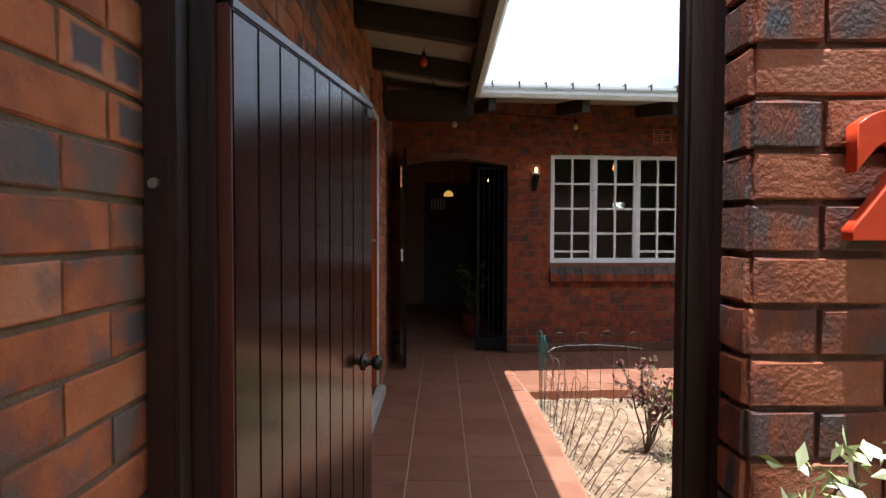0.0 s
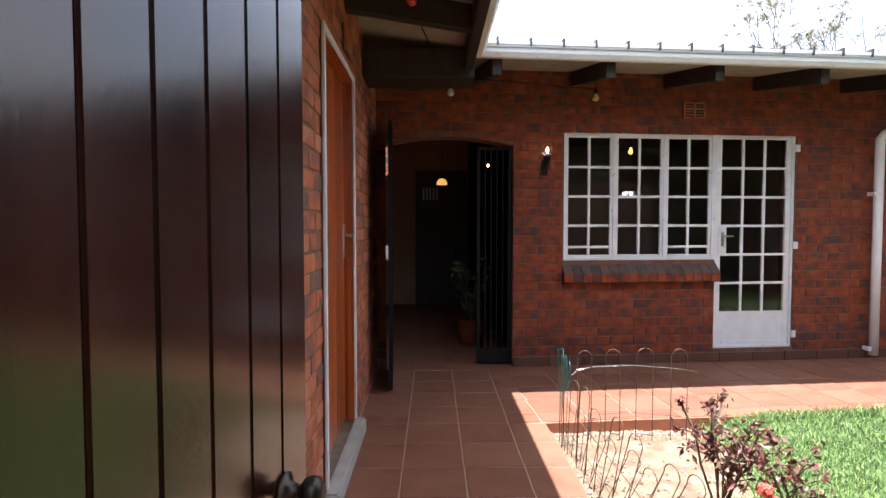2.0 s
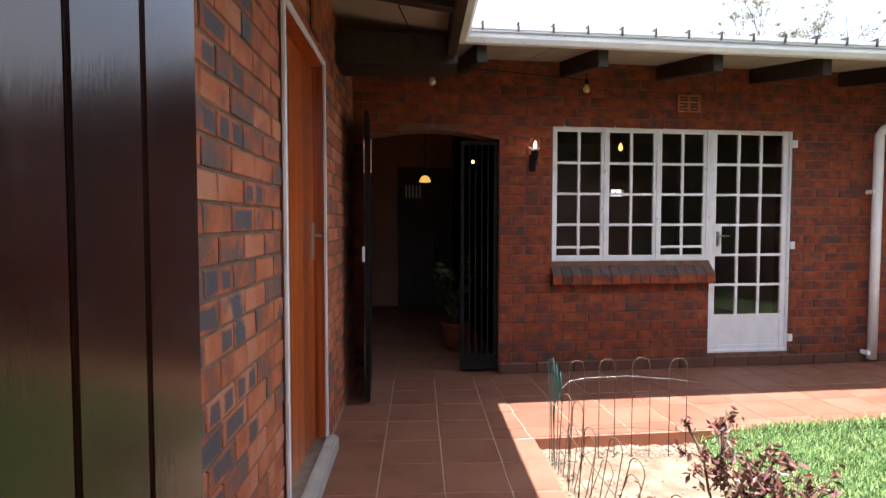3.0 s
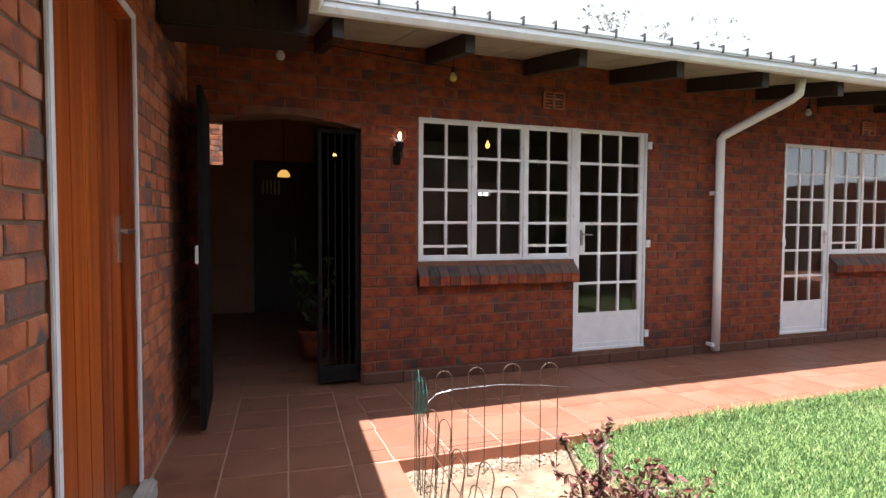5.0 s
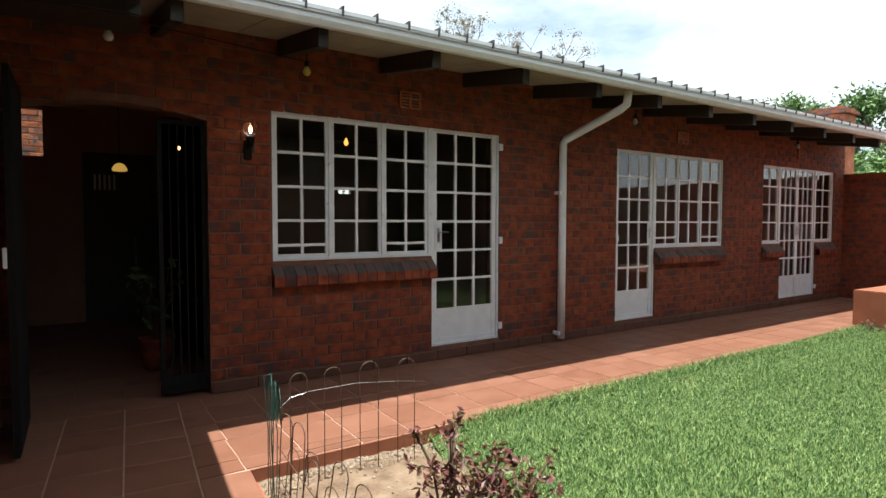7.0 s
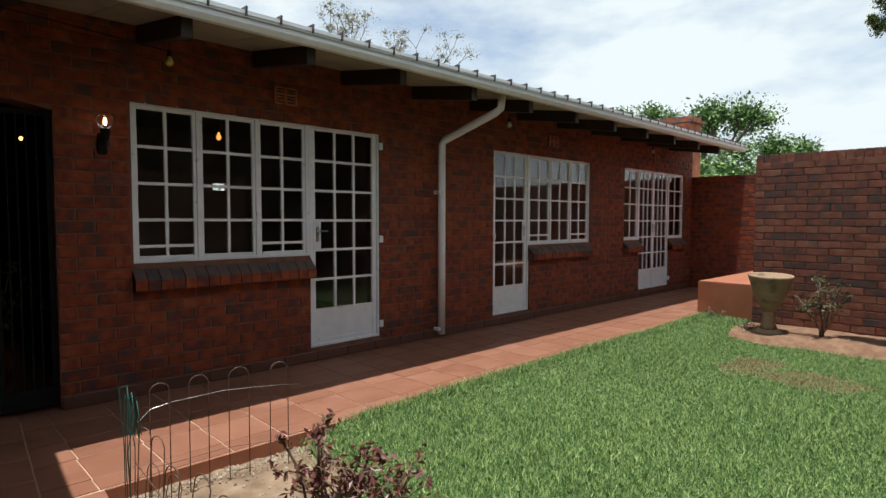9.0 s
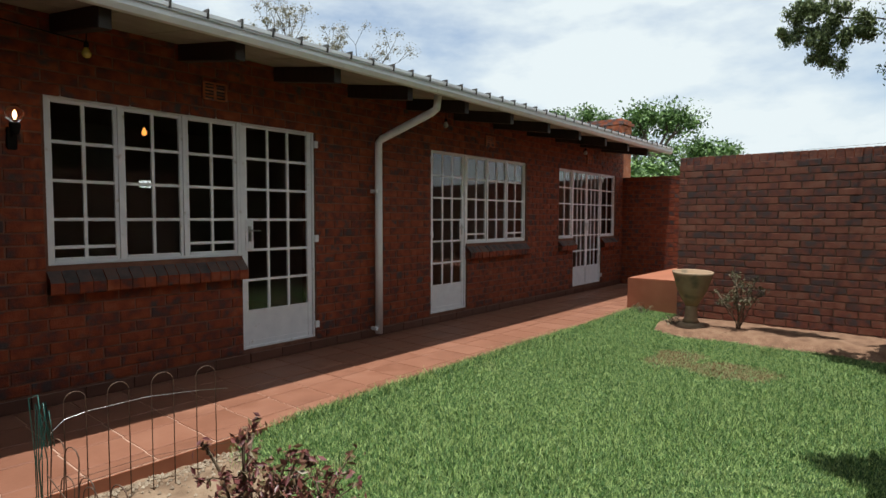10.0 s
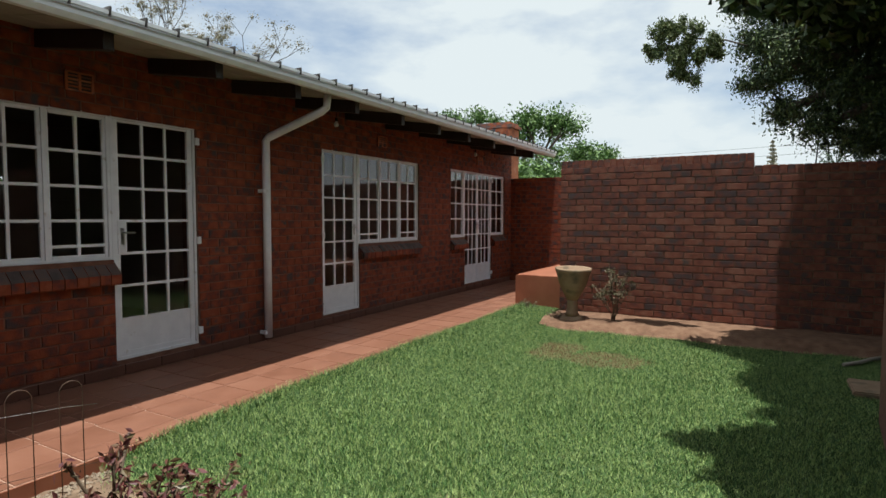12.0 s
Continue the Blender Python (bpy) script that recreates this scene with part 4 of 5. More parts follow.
v, f = lawn_blades(1050000)
tagged(new("lawn_grass", raw_mesh("lawn_grass", v, f, M["blade"])), "short green mown lawn grass with dry patches", "grass", kind="stuff")
v, f = lawn_blades(700000, True)
tagged(new("dry_grass", raw_mesh("dry_grass", v, f, M["dry_blade"])), "brown dry stubble in the lawn's bare patches", "grass", kind="stuff")
verts, faces = [], []
ny, nx = 50, 50
for j in range(ny):
    y = -2.6 + (4.866 + 2.6) * j / (ny - 1)
    for i in range(nx):
        a = bed_edge(y) - 0.05
        x = a + ((9.23 if y > 4.05 else 7.85) - a) * i / (nx - 1)
        verts.append((x, y, -0.068 + float(lift(x, y)) + 0.006 * noise.noise((x * 1.5, y * 1.5, 5))))
for j in range(ny - 1):
    for i in range(nx - 1):
        q = j * nx + i
        faces.append((q, q + 1, q + nx + 1, q + nx))
M["turf"] = material("turf", [(0.05, 0.085, 0.025), (0.09, 0.13, 0.04)], 0.95, 3.0, 0.6, 60.0, stain=(0.22, 0.16, 0.09), stain_scale=1.1, stain_at=(0.66, 0.74))
tagged(new("lawn", raw_mesh("lawn", verts, faces, M["turf"], True)), "green turf of the courtyard lawn", "lawn", kind="structure")


# leaves and plants
def leaf_cloud(centers, radii, per, size, squash=0.8, droop=0.0, seed=1):
    """Folded leaf blades strewn in clumps round centres: vertices and triangles."""
    g = np.random.default_rng(seed)
    centers, radii = np.asarray(centers, float), np.asarray(radii, float)
    c = np.repeat(centers, per, 0)
    r = np.repeat(radii, per)
    n = len(c)
    d = g.normal(0, 1, (n, 3))
    d /= np.linalg.norm(d, axis=1)[:, None]
    p = c + d * (r * np.minimum(np.abs(g.normal(0, 0.6, n)), 1.0 + 0.15 * g.random(n)))[:, None] * (1, 1, squash)
    way = g.normal(0, 1, (n, 3))
    way[:, 2] -= droop
    way /= np.linalg.norm(way, axis=1)[:, None]
    side = np.cross(way, g.normal(0, 1, (n, 3)))
    side /= np.linalg.norm(side, axis=1)[:, None] + 1e-9
    up = np.cross(side, way)
    s = (size * g.uniform(0.6, 1.3, n))[:, None]
    v = np.stack([p - way * s, p + side * s * 0.42 + up * s * 0.12, p + way * s, p - side * s * 0.42 + up * s * 0.12], 1).reshape(-1, 3)
    q = np.arange(n)[:, None] * 4
    return v, np.concatenate([q + (0, 1, 2), q + (0, 2, 3)], 0)


def limbs(bm, base, height, spread, levels, r, rnd, ends, lean=(0, 0)):
    """A trunk that forks upward; the tips are added to ends."""
    def grow(p, way, length, radius, level):
        q = p + way * length * 0.5 + Vector((rnd.uniform(-1, 1), rnd.uniform(-1, 1), 0)) * length * 0.05
        e = q + (way + Vector((rnd.uniform(-1, 1), rnd.uniform(-1, 1), 0.2)) * 0.15).normalized() * length * 0.5
        rod(bm, p, q, radius, radius * 0.85, 7)
        rod(bm, q, e, radius * 0.85, radius * 0.7, 7)
        if level == 0:
            ends.append(e)
            return
        for _ in range(rnd.choice((2, 3))):
            turn = Vector((rnd.uniform(-1, 1), rnd.uniform(-1, 1), rnd.uniform(-0.15, 0.6))) * spread
            grow(e, (way + turn).normalized(), length * rnd.uniform(0.62, 0.85), radius * 0.66, level - 1)
    grow(Vector(base), Vector((lean[0], lean[1], 1)).normalized(), height, r, levels)


def tree(name, base, trunk, spread, levels, r, leaf, size, per, clump, label, seed, lean=(0, 0), squash=0.8, droop=0.0):
    rnd = random.Random(seed)
    t = thing(name, label, "tree", pose(*base))
    bm, ends = bmesh.new(), []
    limbs(bm, (0, 0, 0), trunk, spread, levels, r, rnd, ends, lean)
    part("trunk", bm, M["bark"], t)
    v, f = leaf_cloud(ends, [clump * rnd.uniform(0.7, 1.25) for _ in ends], per, size, squash, droop, seed)
    ob = new("crown", raw_mesh("crown", v, f, M[leaf]))
    ob.parent = t
    return t


def on_view(bearing, far):
    """A place at so many degrees from the x axis, seen from the middle of the lawn's corner."""
    return 0.875 + far * math.cos(radians(bearing)), 1.668 + far * math.sin(radians(bearing))


for bearing, far, trunk, size, clump, seed, kind in ((19.6, 24, 2.05, 0.11, 0.9, 3, "leaf"), (23.6, 26, 2.15, 0.11, 0.7, 5, "leaf"), (13.2, 34, 1.9, 0.13, 0.9, 8, "leaf"),
                                                    (16.2, 30, 1.7, 0.13, 0.9, 12, "leaf"), (26.5, 30, 2.4, 0.12, 0.8, 15, "leaf"), (21.4, 24, 1.05, 0.11, 1.25, 51, "leaf"), (17.6, 25, 1.0, 0.11, 1.2, 52, "leaf"),
                                                    (20.3, 21, 1.1, 0.11, 1.1, 55, "leaf"), (18.7, 22, 0.95, 0.11, 1.1, 56, "leaf"), (14.6, 29, 1.0, 0.13, 1.25, 53, "leaf")):
    x, y = on_view(bearing, far)
    tree("broadleaf_tree", (x, y, -0.1), trunk, 0.75, 3, 0.16, kind, size * 0.8, 460, clump * 0.92, "leafy green tree behind the house roof and garden wall", seed)
x, y = on_view(50.5, 22)
tree("thin_tree", (x, y, -0.1), 3.1, 0.8, 5, 0.075, "grey_leaf", 0.04, 75, 0.36, "sparse thin-leaved tree rising behind the roof", 21)

g = random.Random(61)
ends = [(g.gauss(0, 0.13), g.gauss(0, 0.12), g.uniform(0.4, 0.95)) for _ in range(16)]
for e in ends[:8]:
    bm = bmesh.new()
    tube(bm, [(0, 0, 0.26), (e[0] * 0.5, e[1] * 0.5, 0.26 + (e[2] - 0.26) * 0.6), e], 0.006, 5)
    part("stem", bm, M["stem"], POT)
v, f = leaf_cloud(ends, [0.09] * 16, 9, 0.05, 0.9, 0.2, 62)
ob = new("foliage", raw_mesh("foliage", v, f, M["dark_leaf"]))
ob.parent = POT

# trees on the street side, which the panes mirror
for k, (x, y) in enumerate(((-5.0, -7.5), (-1.0, -9.0), (3.2, -7.6), (7.0, -9.2), (11.5, -8.0), (15.5, -9.5), (-9.0, -4.0))):
    tree("broadleaf_tree", (x, y, -0.1), 1.5, 0.8, 3, 0.16, "leaf", 0.16, 90, 0.95, "leafy green tree beyond the entrance wall, mirrored in the panes", 40 + k)

hedge = thing("hedge", "tall clipped green hedge on the street side", "hedge", pose(0, -4.6, 0))
g = random.Random(77)
spots = [(-6 + 24 * g.random(), g.gauss(0, 0.35), 0.3 + 3.0 * g.random()) for _ in range(260)]
spots += [(3.6 + 8.4 * g.random(), g.gauss(-0.4, 0.35), 3.0 + 1.5 * g.random()) for _ in range(150)]
v, f = leaf_cloud(spots, [0.55] * len(spots), 60, 0.11, 0.9, 0.0, 78)
ob = new("foliage", raw_mesh("foliage", v, f, M["leaf"]))
ob.parent = hedge

# big dark tree that overhangs the lawn
big = thing("overhanging_tree", "large dark evergreen tree overhanging the garden wall and lawn", "tree", pose(9.6, -2.6, -0.1))
rnd = random.Random(4)
bm, ends = bmesh.new(), []
rod(bm, (0, 0, 0), (-0.1, 0.1, 1.6), 0.28, 0.24, 10)
rod(bm, (-0.1, 0.1, 1.6), (-0.4, 0.4, 3.4), 0.24, 0.18, 10)
clumps, sizes = [], []
for tx, ty, tz, r in ((-1.2, 3.05, 4.6, 0.8), (-3.0, 3.25, 5.0, 0.9), (-5.0, 3.25, 5.3, 0.9), (-1.8, 1.95, 4.9, 1.2), (-4.0, 1.9, 5.4, 1.2),
                      (0.3, 2.60, 3.9, 1.0), (0.2, 1.20, 4.4, 1.4), (-1.5, 0.55, 5.4, 1.5), (-3.5, 0.45, 5.8, 1.5), (1.6, 0.80, 3.4, 1.2), (0.6, 3.3, 5.2, 1.0), (1.0, 3.9, 4.6, 0.7), (0.9, 4.0, 3.9, 0.6), (0.1, 3.7, 4.0, 0.6), (-0.2, 3.5, 3.6, 0.5), (0.3, 4.1, 4.7, 0.6), (0.6, 3.2, 2.95, 0.5), (1.0, 2.7, 2.4, 0.6), (0.4, 2.6, 2.7, 0.6), (0.6, 2.0, 2.2, 0.6), (1.9, 2.2, 2.4, 0.7), (1.7, 3.0, 2.6, 0.5),
                      (0.5, 3.7, 3.5, 0.5), (1.0, 3.3, 3.3, 0.7), (1.4, 3.4, 4.1, 0.9), (0.2, 3.5, 4.5, 0.8), (0.9, 2.9, 2.9, 0.6), (1.3, 2.4, 2.6, 0.7), (1.2, 1.8, 2.5, 0.7), (1.8, 2.7, 3.3, 0.9),
                      (-0.3, 4.4, 4.15, 0.36), (-0.3, 4.36, 3.65, 0.36), (-0.3, 4.34, 3.2, 0.3), (-0.3, 4.05, 2.8, 0.26), (-0.3, 3.66, 2.55, 0.28), (-0.3, 3.95, 3.45, 0.55),
                      (-0.3, 3.45, 3.05, 0.55), (-0.3, 3.4, 3.85, 0.75), (-0.3, 2.85, 2.75, 0.6), (-0.3, 2.8, 3.45, 0.75), (-0.3, 3.15, 2.4, 0.26), (1.0, 1.0, 2.4, 0.8), (1.6, 1.6, 3.2, 1.0), (0.0, -0.60, 5.6, 1.6), (-2.0, -1.15, 6.0, 1.6), (2.2, 0.20, 4.4, 1.3)):
    tip = Vector((tx, ty, tz))
    mid = Vector((-0.4, 0.4, 3.4)).lerp(tip, 0.5) + Vector((0, 0, 0.35))
    tube(bm, [(-0.3, 0.3, 3.0), mid, tip], 0.05)
    for _ in range(int(44 * r)):
        d = Vector((rnd.gauss(0, 1), rnd.gauss(0, 1), rnd.gauss(0, 0.65)))
        clumps.append(tip + d * min(1.0, 1.6 / d.length) * r * 0.45)
        sizes.append(rnd.uniform(0.14, 0.32))
bough, reach = [], []
for cx, cy, cz, r, count in ((-1.5, 5.36, 3.62, 0.10, 8), (-1.5, 5.24, 3.6, 0.13, 10), (-1.5, 5.05, 3.58, 0.14, 10), (-1.5, 5.4, 3.4, 0.12, 8), (-1.5, 5.2, 3.36, 0.16, 14),
                             (-1.5, 5.0, 3.34, 0.14, 10), (-1.5, 5.12, 3.12, 0.13, 9), (-1.5, 5.0, 3.02, 0.07, 4), (-1.5, 4.84, 3.36, 0.12, 8), (-1.5, 4.74, 3.28, 0.08, 4)):
    for _ in range(count):       # the branch that hangs out over the lawn
        d = Vector((rnd.gauss(0, 1), rnd.gauss(0, 1), rnd.gauss(0, 1)))
        bough.append(Vector((cx, cy, cz)) + d * min(1.0, 1.6 / d.length) * r * 0.62)
        reach.append(rnd.uniform(0.04, 0.10))
tube(bm, [(0.3, 4.1, 3.66), (-0.4, 4.45, 3.6), (-1.0, 4.7, 3.56), (-1.5, 5.05, 3.5)], 0.009)
part("trunk", bm, M["bark"], big)
v, f = leaf_cloud(bough, reach, 330, 0.0165, 1.25, 1.3, 19)
ob = new("bough", raw_mesh("bough", v, f, M["sunlit_leaf"]))
ob.parent = big
tagged(ob, "leafy branch end, coloured lighter olive-green as in sunlight")
v, f = leaf_cloud(clumps, sizes, 300, 0.024, 1.0, 0.9, 4)
# the dense roof of leaves over the lawn, with its lobed rim
rim_x = [-6.4, -6.0, -5.3, -4.8, -4.2, -3.6, -3.2, -2.9, -2.5, -2.3, -1.6, -1.2, -0.8]
rim_y = [3.3, 4.15, 4.28, 4.05, 3.85, 4.15, 3.9, 3.85, 4.5, 4.75, 4.05, 3.78, 3.75]
roof, radii = [], []
for i in range(24):
    for j in range(40):
        x = -6.4 + 5.7 * (i + rnd.random()) / 24
        y = -1.2 + 6.2 * (j + rnd.random()) / 40
        if y < float(np.interp(x, rim_x, rim_y)) - 0.16:
            roof.append((x + 0.12, y + 0.09, 3.5 + 0.5 * rnd.random()))
            radii.append(rnd.uniform(0.18, 0.27))
for _ in range(800):      # unseen low boughs on the street side, added to block sky light
    roof.append((-5.4 + 7.6 * rnd.random(), -1.0 + 3.2 * rnd.random(), 0.6 + 4.6 * rnd.random()))
    radii.append(rnd.uniform(0.3, 0.5))
v2, f2 = leaf_cloud(roof, radii, 190, 0.09, 1.0, 0.3, 14)
# thick lower boughs added to darken the wall and the lawn's shaded half
low = [(-5.2 + 4.4 * rnd.random(), 1.4 + 2.0 * rnd.random(), 3.5 + 1.2 * rnd.random()) for _ in range(300)]
v3, f3 = leaf_cloud(low, [rnd.uniform(0.22, 0.34) for _ in low], 330, 0.045, 1.0, 0.6, 15)
crown = [(v, f), (v2, f2), (v3, f3)]
starts = np.cumsum([0, len(v), len(v2)])
ob = new("crown", raw_mesh("crown", np.concatenate([a for a, b in crown]), np.concatenate([b + k for (a, b), k in zip(crown, starts)]), M["dark_leaf"]))
ob.parent = big

# far plants and pylon over the wall
x, y = on_view(-5.0, 40)
palm = thing("palm_tree", "slender palm with a tuft of narrow fronds behind the wall", "palm tree", pose(x, y, -0.1))
bm = bmesh.new()
rod(bm, (0, 0, 0), (0.1, 0, 4.4), 0.14, 0.10, 8)
part("trunk", bm, M["bark"], palm)
rnd = random.Random(9)
for i in range(34):
    a, e = rnd.uniform(0, 6.28), rnd.uniform(-0.5, 1.3)
    way = Vector((math.cos(a) * math.cos(e), math.sin(a) * math.cos(e), math.sin(e)))
    bm = bmesh.new()
    tube(bm, [(0.1, 0, 4.4), Vector((0.1, 0, 4.4)) + way * 0.7, Vector((0.1, 0, 4.15)) + way * 1.25], 0.025, 4)
    part("frond", bm, M["dark_leaf"], palm)
x, y = on_view(-0.4, 60)
fir = thing("conifer", "small far conifer above the garden wall", "tree", pose(x, y, -0.1))
bm = bmesh.new()
rod(bm, (0, 0, 0), (0, 0, 8.5), 0.15, 0.02, 7)
part("trunk", bm, M["bark"], fir)
v, f = leaf_cloud([(0, 0, 3 + 0.35 * i) for i in range(16)], [1.15 - 0.07 * i for i in range(16)], 90, 0.16, 0.4, 0.3, 6)
ob = new("crown", raw_mesh("crown", v, f, M["grey_leaf"]))
ob.parent = fir
x, y = on_view(-4.0, 150)
pyl = thing("power_pylon", "far lattice power pylon with cables", "pylon", pose(x, y, 0))
for sx in (-1, 1):
    for sy in (-1, 1):
        bm = bmesh.new()
        rod(bm, (sx * 2.2, sy * 2.2, 0), (sx * 0.7, sy * 0.7, 20), 0.12, 0.1, 4)
        part("leg", bm, M["black_iron"], pyl)
for k in range(7):
    z0, z1 = 3 + 2.4 * k, 5.4 + 2.4 * k
    w0, w1 = 2.2 - 1.5 * z0 / 20, 2.2 - 1.5 * z1 / 20
    for sx in (-1, 1):
        for sy in (-1, 1):
            bm = bmesh.new()
            rod(bm, (sx * w0, -sy * w0, z0), (sx * w1, sy * w1, z1), 0.07, None, 4)
            part("brace", bm, M["black_iron"], pyl)
for k, z in enumerate((15.5, 17.5)):
    bm = bmesh.new()
    tube(bm, [(0, 90, z + 4), (0, 45, z - 1.2), (0, 0, z), (0, -60, z - 1)], 0.035, 4)
    part("cable", bm, M["black_iron"], pyl)

# chimney behind the roof's end
chim = thing("chimney", "stepped red brick chimney top beyond the roof", "chimney")
for i, (a, b, c, d, z0, z1) in enumerate(((12.6, 13.15, 6.55, 7.35, -0.3, 3.30), (12.56, 13.2, 6.5, 7.4, 3.30, 3.37), (12.6, 13.15, 6.55, 7.35, 3.37, 3.43))):
    part("brick_course", boxes((a, b, c, d, z0, z1), bevel=0.01), M["pink", "OBJECT"], chim)

# plinth, urn, small rose, slab
solid("plinth", boxes((9.24, 12.27, 3.2, 5.02, -0.15, 0.45), bevel=0.012), M["plinth"], "low terracotta-painted masonry plinth at the end of the walkway", "plinth", kind="structure")
urn = thing("garden_urn", "weathered concrete goblet urn on a stem", "urn", pose(8.2, 3.80, 0.0, 1.5, -2.0, 0) @ Matrix.Diagonal((1.03, 1.03, 0.94, 1)))
bm = bmesh.new()
lathe(bm, [(0.07, 0.29), (0.10, 0.36), (0.135, 0.43), (0.175, 0.53), (0.205, 0.65), (0.222, 0.70), (0.229, 0.73), (0.218, 0.738), (0.20, 0.73), (0.18, 0.60), (0.10, 0.56), (0.01, 0.55)], 36)
part("bowl", bm, M["concrete"], urn)
bm = bmesh.new()
lathe(bm, [(0.095, 0.07), (0.075, 0.12), (0.066, 0.20), (0.064, 0.25), (0.070, 0.295)], 24)
part("stem", bm, M["concrete"], urn)
bm = bmesh.new()
lathe(bm, [(0.16, 0.0), (0.155, 0.035), (0.12, 0.06), (0.08, 0.08)], 24)
part("foot", bm, M["concrete"], urn)


def bush(name, base, stems, height, spread, leaf, size, per, clump, label, seed, m_leaf2=None):
    rnd = random.Random(seed)
    t = thing(name, label, "shrub", pose(*base))
    ends = []
    for _ in range(stems):
        bm = bmesh.new()
        a, s = rnd.uniform(0, 6.28), rnd.uniform(0.25, 1.0) * spread
        h = height * rnd.uniform(0.65, 1.0)
        p = [Vector((rnd.uniform(-0.03, 0.03), rnd.uniform(-0.03, 0.03), 0))]
        for i in range(1, 5):
            f = i / 4
            p.append(Vector((math.cos(a) * s * f ** 1.3 + rnd.uniform(-0.02, 0.02), math.sin(a) * s * f ** 1.3 + rnd.uniform(-0.02, 0.02), h * f)))
        tube(bm, p, 0.0055)
        for k in (2, 3):
            for _ in range(2):
                e = p[k] + Vector((rnd.uniform(-1, 1), rnd.uniform(-1, 1), rnd.uniform(0.2, 1))).normalized() * rnd.uniform(0.08, 0.18)
                tube(bm, [p[k], (p[k] + e) / 2 + Vector((0, 0, 0.01)), e], 0.0032, 5)
                ends.append(e)
        part("stem", bm, M["stem"], t)
        ends += [p[3], p[4]]
    v, f = leaf_cloud(ends, [clump * rnd.uniform(0.6, 1.3) for _ in ends], per, size, 0.8, 0.2, seed)
    ob = new("foliage", raw_mesh("foliage", v, f, M[leaf]))
    ob.parent = t
    return t


def bloom(parent, p, r, label):
    rnd = random.Random(3)
    bm = bmesh.new()
    for i in range(14):
        a, e = rnd.uniform(0, 6.28), rnd.uniform(0.1, 1.3)
        d = Vector((math.cos(a) * math.cos(e), math.sin(a) * math.cos(e), math.sin(e)))
        s = d.cross(Vector((0, 0, 1))).normalized()
        u = s.cross(d)
        c = Vector(p) + d * r * 0.5
        ring = [bm.verts.new(c + s * r * 0.5 * math.cos(k) + u * r * 0.5 * math.sin(k) + d * r * 0.12 * math.cos(2 * k)) for k in (0, 1.05, 2.1, 3.14, 4.2, 5.25)]
        bm.faces.new(ring)
    part("bloom", bm, M["petal"], parent, label)


rose = bush("rose_bush", (2.07, 3.62, -0.08), 8, 0.60, 0.24, "rose_leaf", 0.021, 17, 0.065, "leggy rose bush with dark red leaves and one red bloom", 11)
bloom(rose, (0.10, -0.20, 0.26), 0.05, "open red rose bloom")
bloom(rose, (0.13, -0.22, 0.22), 0.04, "open red rose bloom")
bush("rose_bush", (2.43, 3.60, -0.08), 4, 0.28, 0.12, "rose_leaf", 0.019, 13, 0.05, "low rose bush with dark red leaves at the lawn's edge", 17)
bush("rose_bush", (2.02, 3.05, -0.08), 5, 0.20, 0.20, "rose_green", 0.013, 24, 0.06, "low green rose bush in the sandy bed", 23)
bush("rose_bush", (8.28, 3.28, 0.0), 8, 0.70, 0.26, "rose_green", 0.018, 22, 0.07, "thin leggy rose bush in the soil below the garden wall", 29)
bush("ground_plant", (9.0, 4.75, -0.09), 9, 0.06, 0.2, "rose_green", 0.014, 10, 0.05, "low grey-green plant at the foot of the plinth", 31)
bush("ground_plant", (8.2, 4.0, -0.05), 7, 0.06, 0.16, "rose_green", 0.014, 8, 0.05, "low grey-green plant beside the urn", 33)
bush("garden_shrub", (1.0, 0.84, -0.08), 9, 1.24, 0.14, "shrub_leaf", 0.019, 15, 0.085, "pale green leafy shrub in front of the entrance wall", 37)
# added beyond the first room's back-wall hole to dim its daylight
bush("garden_shrub", (5.75, 12.9, -0.16), 10, 3.0, 1.0, "leaf", 0.05, 40, 0.3, "leafy green shrub added to dim the daylight in the room's wall hole", 71)
solid("stone_slab", boxes((6.35, 6.8, 0.65, 0.98, -0.08, -0.02), bevel=0.01), M["concrete"], "weathered stone slab lying in the shaded lawn", "slab")
bm = bmesh.new()
tube(bm, [(7.35, 0.95, -0.03), (7.5, 0.80, -0.02), (7.7, 0.70, -0.025), (8.0, 0.45, -0.02), (8.3, 0.1, -0.03)], 0.018, 8)
solid("garden_hose", bm, M["cream_paint"], "pale garden hose on the shaded lawn", "hose")

# wire border fence
fence = thing("wire_fence", "bent green wire border fence with hooped tops in the bed", "fence")
x0, y0, z0 = 1.69, 4.68, -0.09


def hoop(a, b, top, lean=(0, 0), r=0.0028):
    """Two uprights joined by a round arch."""
    a, b = Vector(a), Vector(b)
    half = (b - a) / 2
    lean = Vector((*lean, 0))
    pts = [a, a + Vector((0, 0, top * 0.5)) + lean * 0.5, a + Vector((0, 0, top)) + lean]
    c = (a + b) / 2 + Vector((0, 0, top)) + lean
    for k in range(1, 8):
        t = math.pi * k / 8
        pts.append(c - half * math.cos(t) + Vector((0, 0, half.length * math.sin(t))))
    pts += [b + Vector((0, 0, top)) + lean, b + Vector((0, 0, top * 0.5)) + lean * 0.5, b]
    bm = bmesh.new()
    tube(bm, pts, r, 5)
    return bm


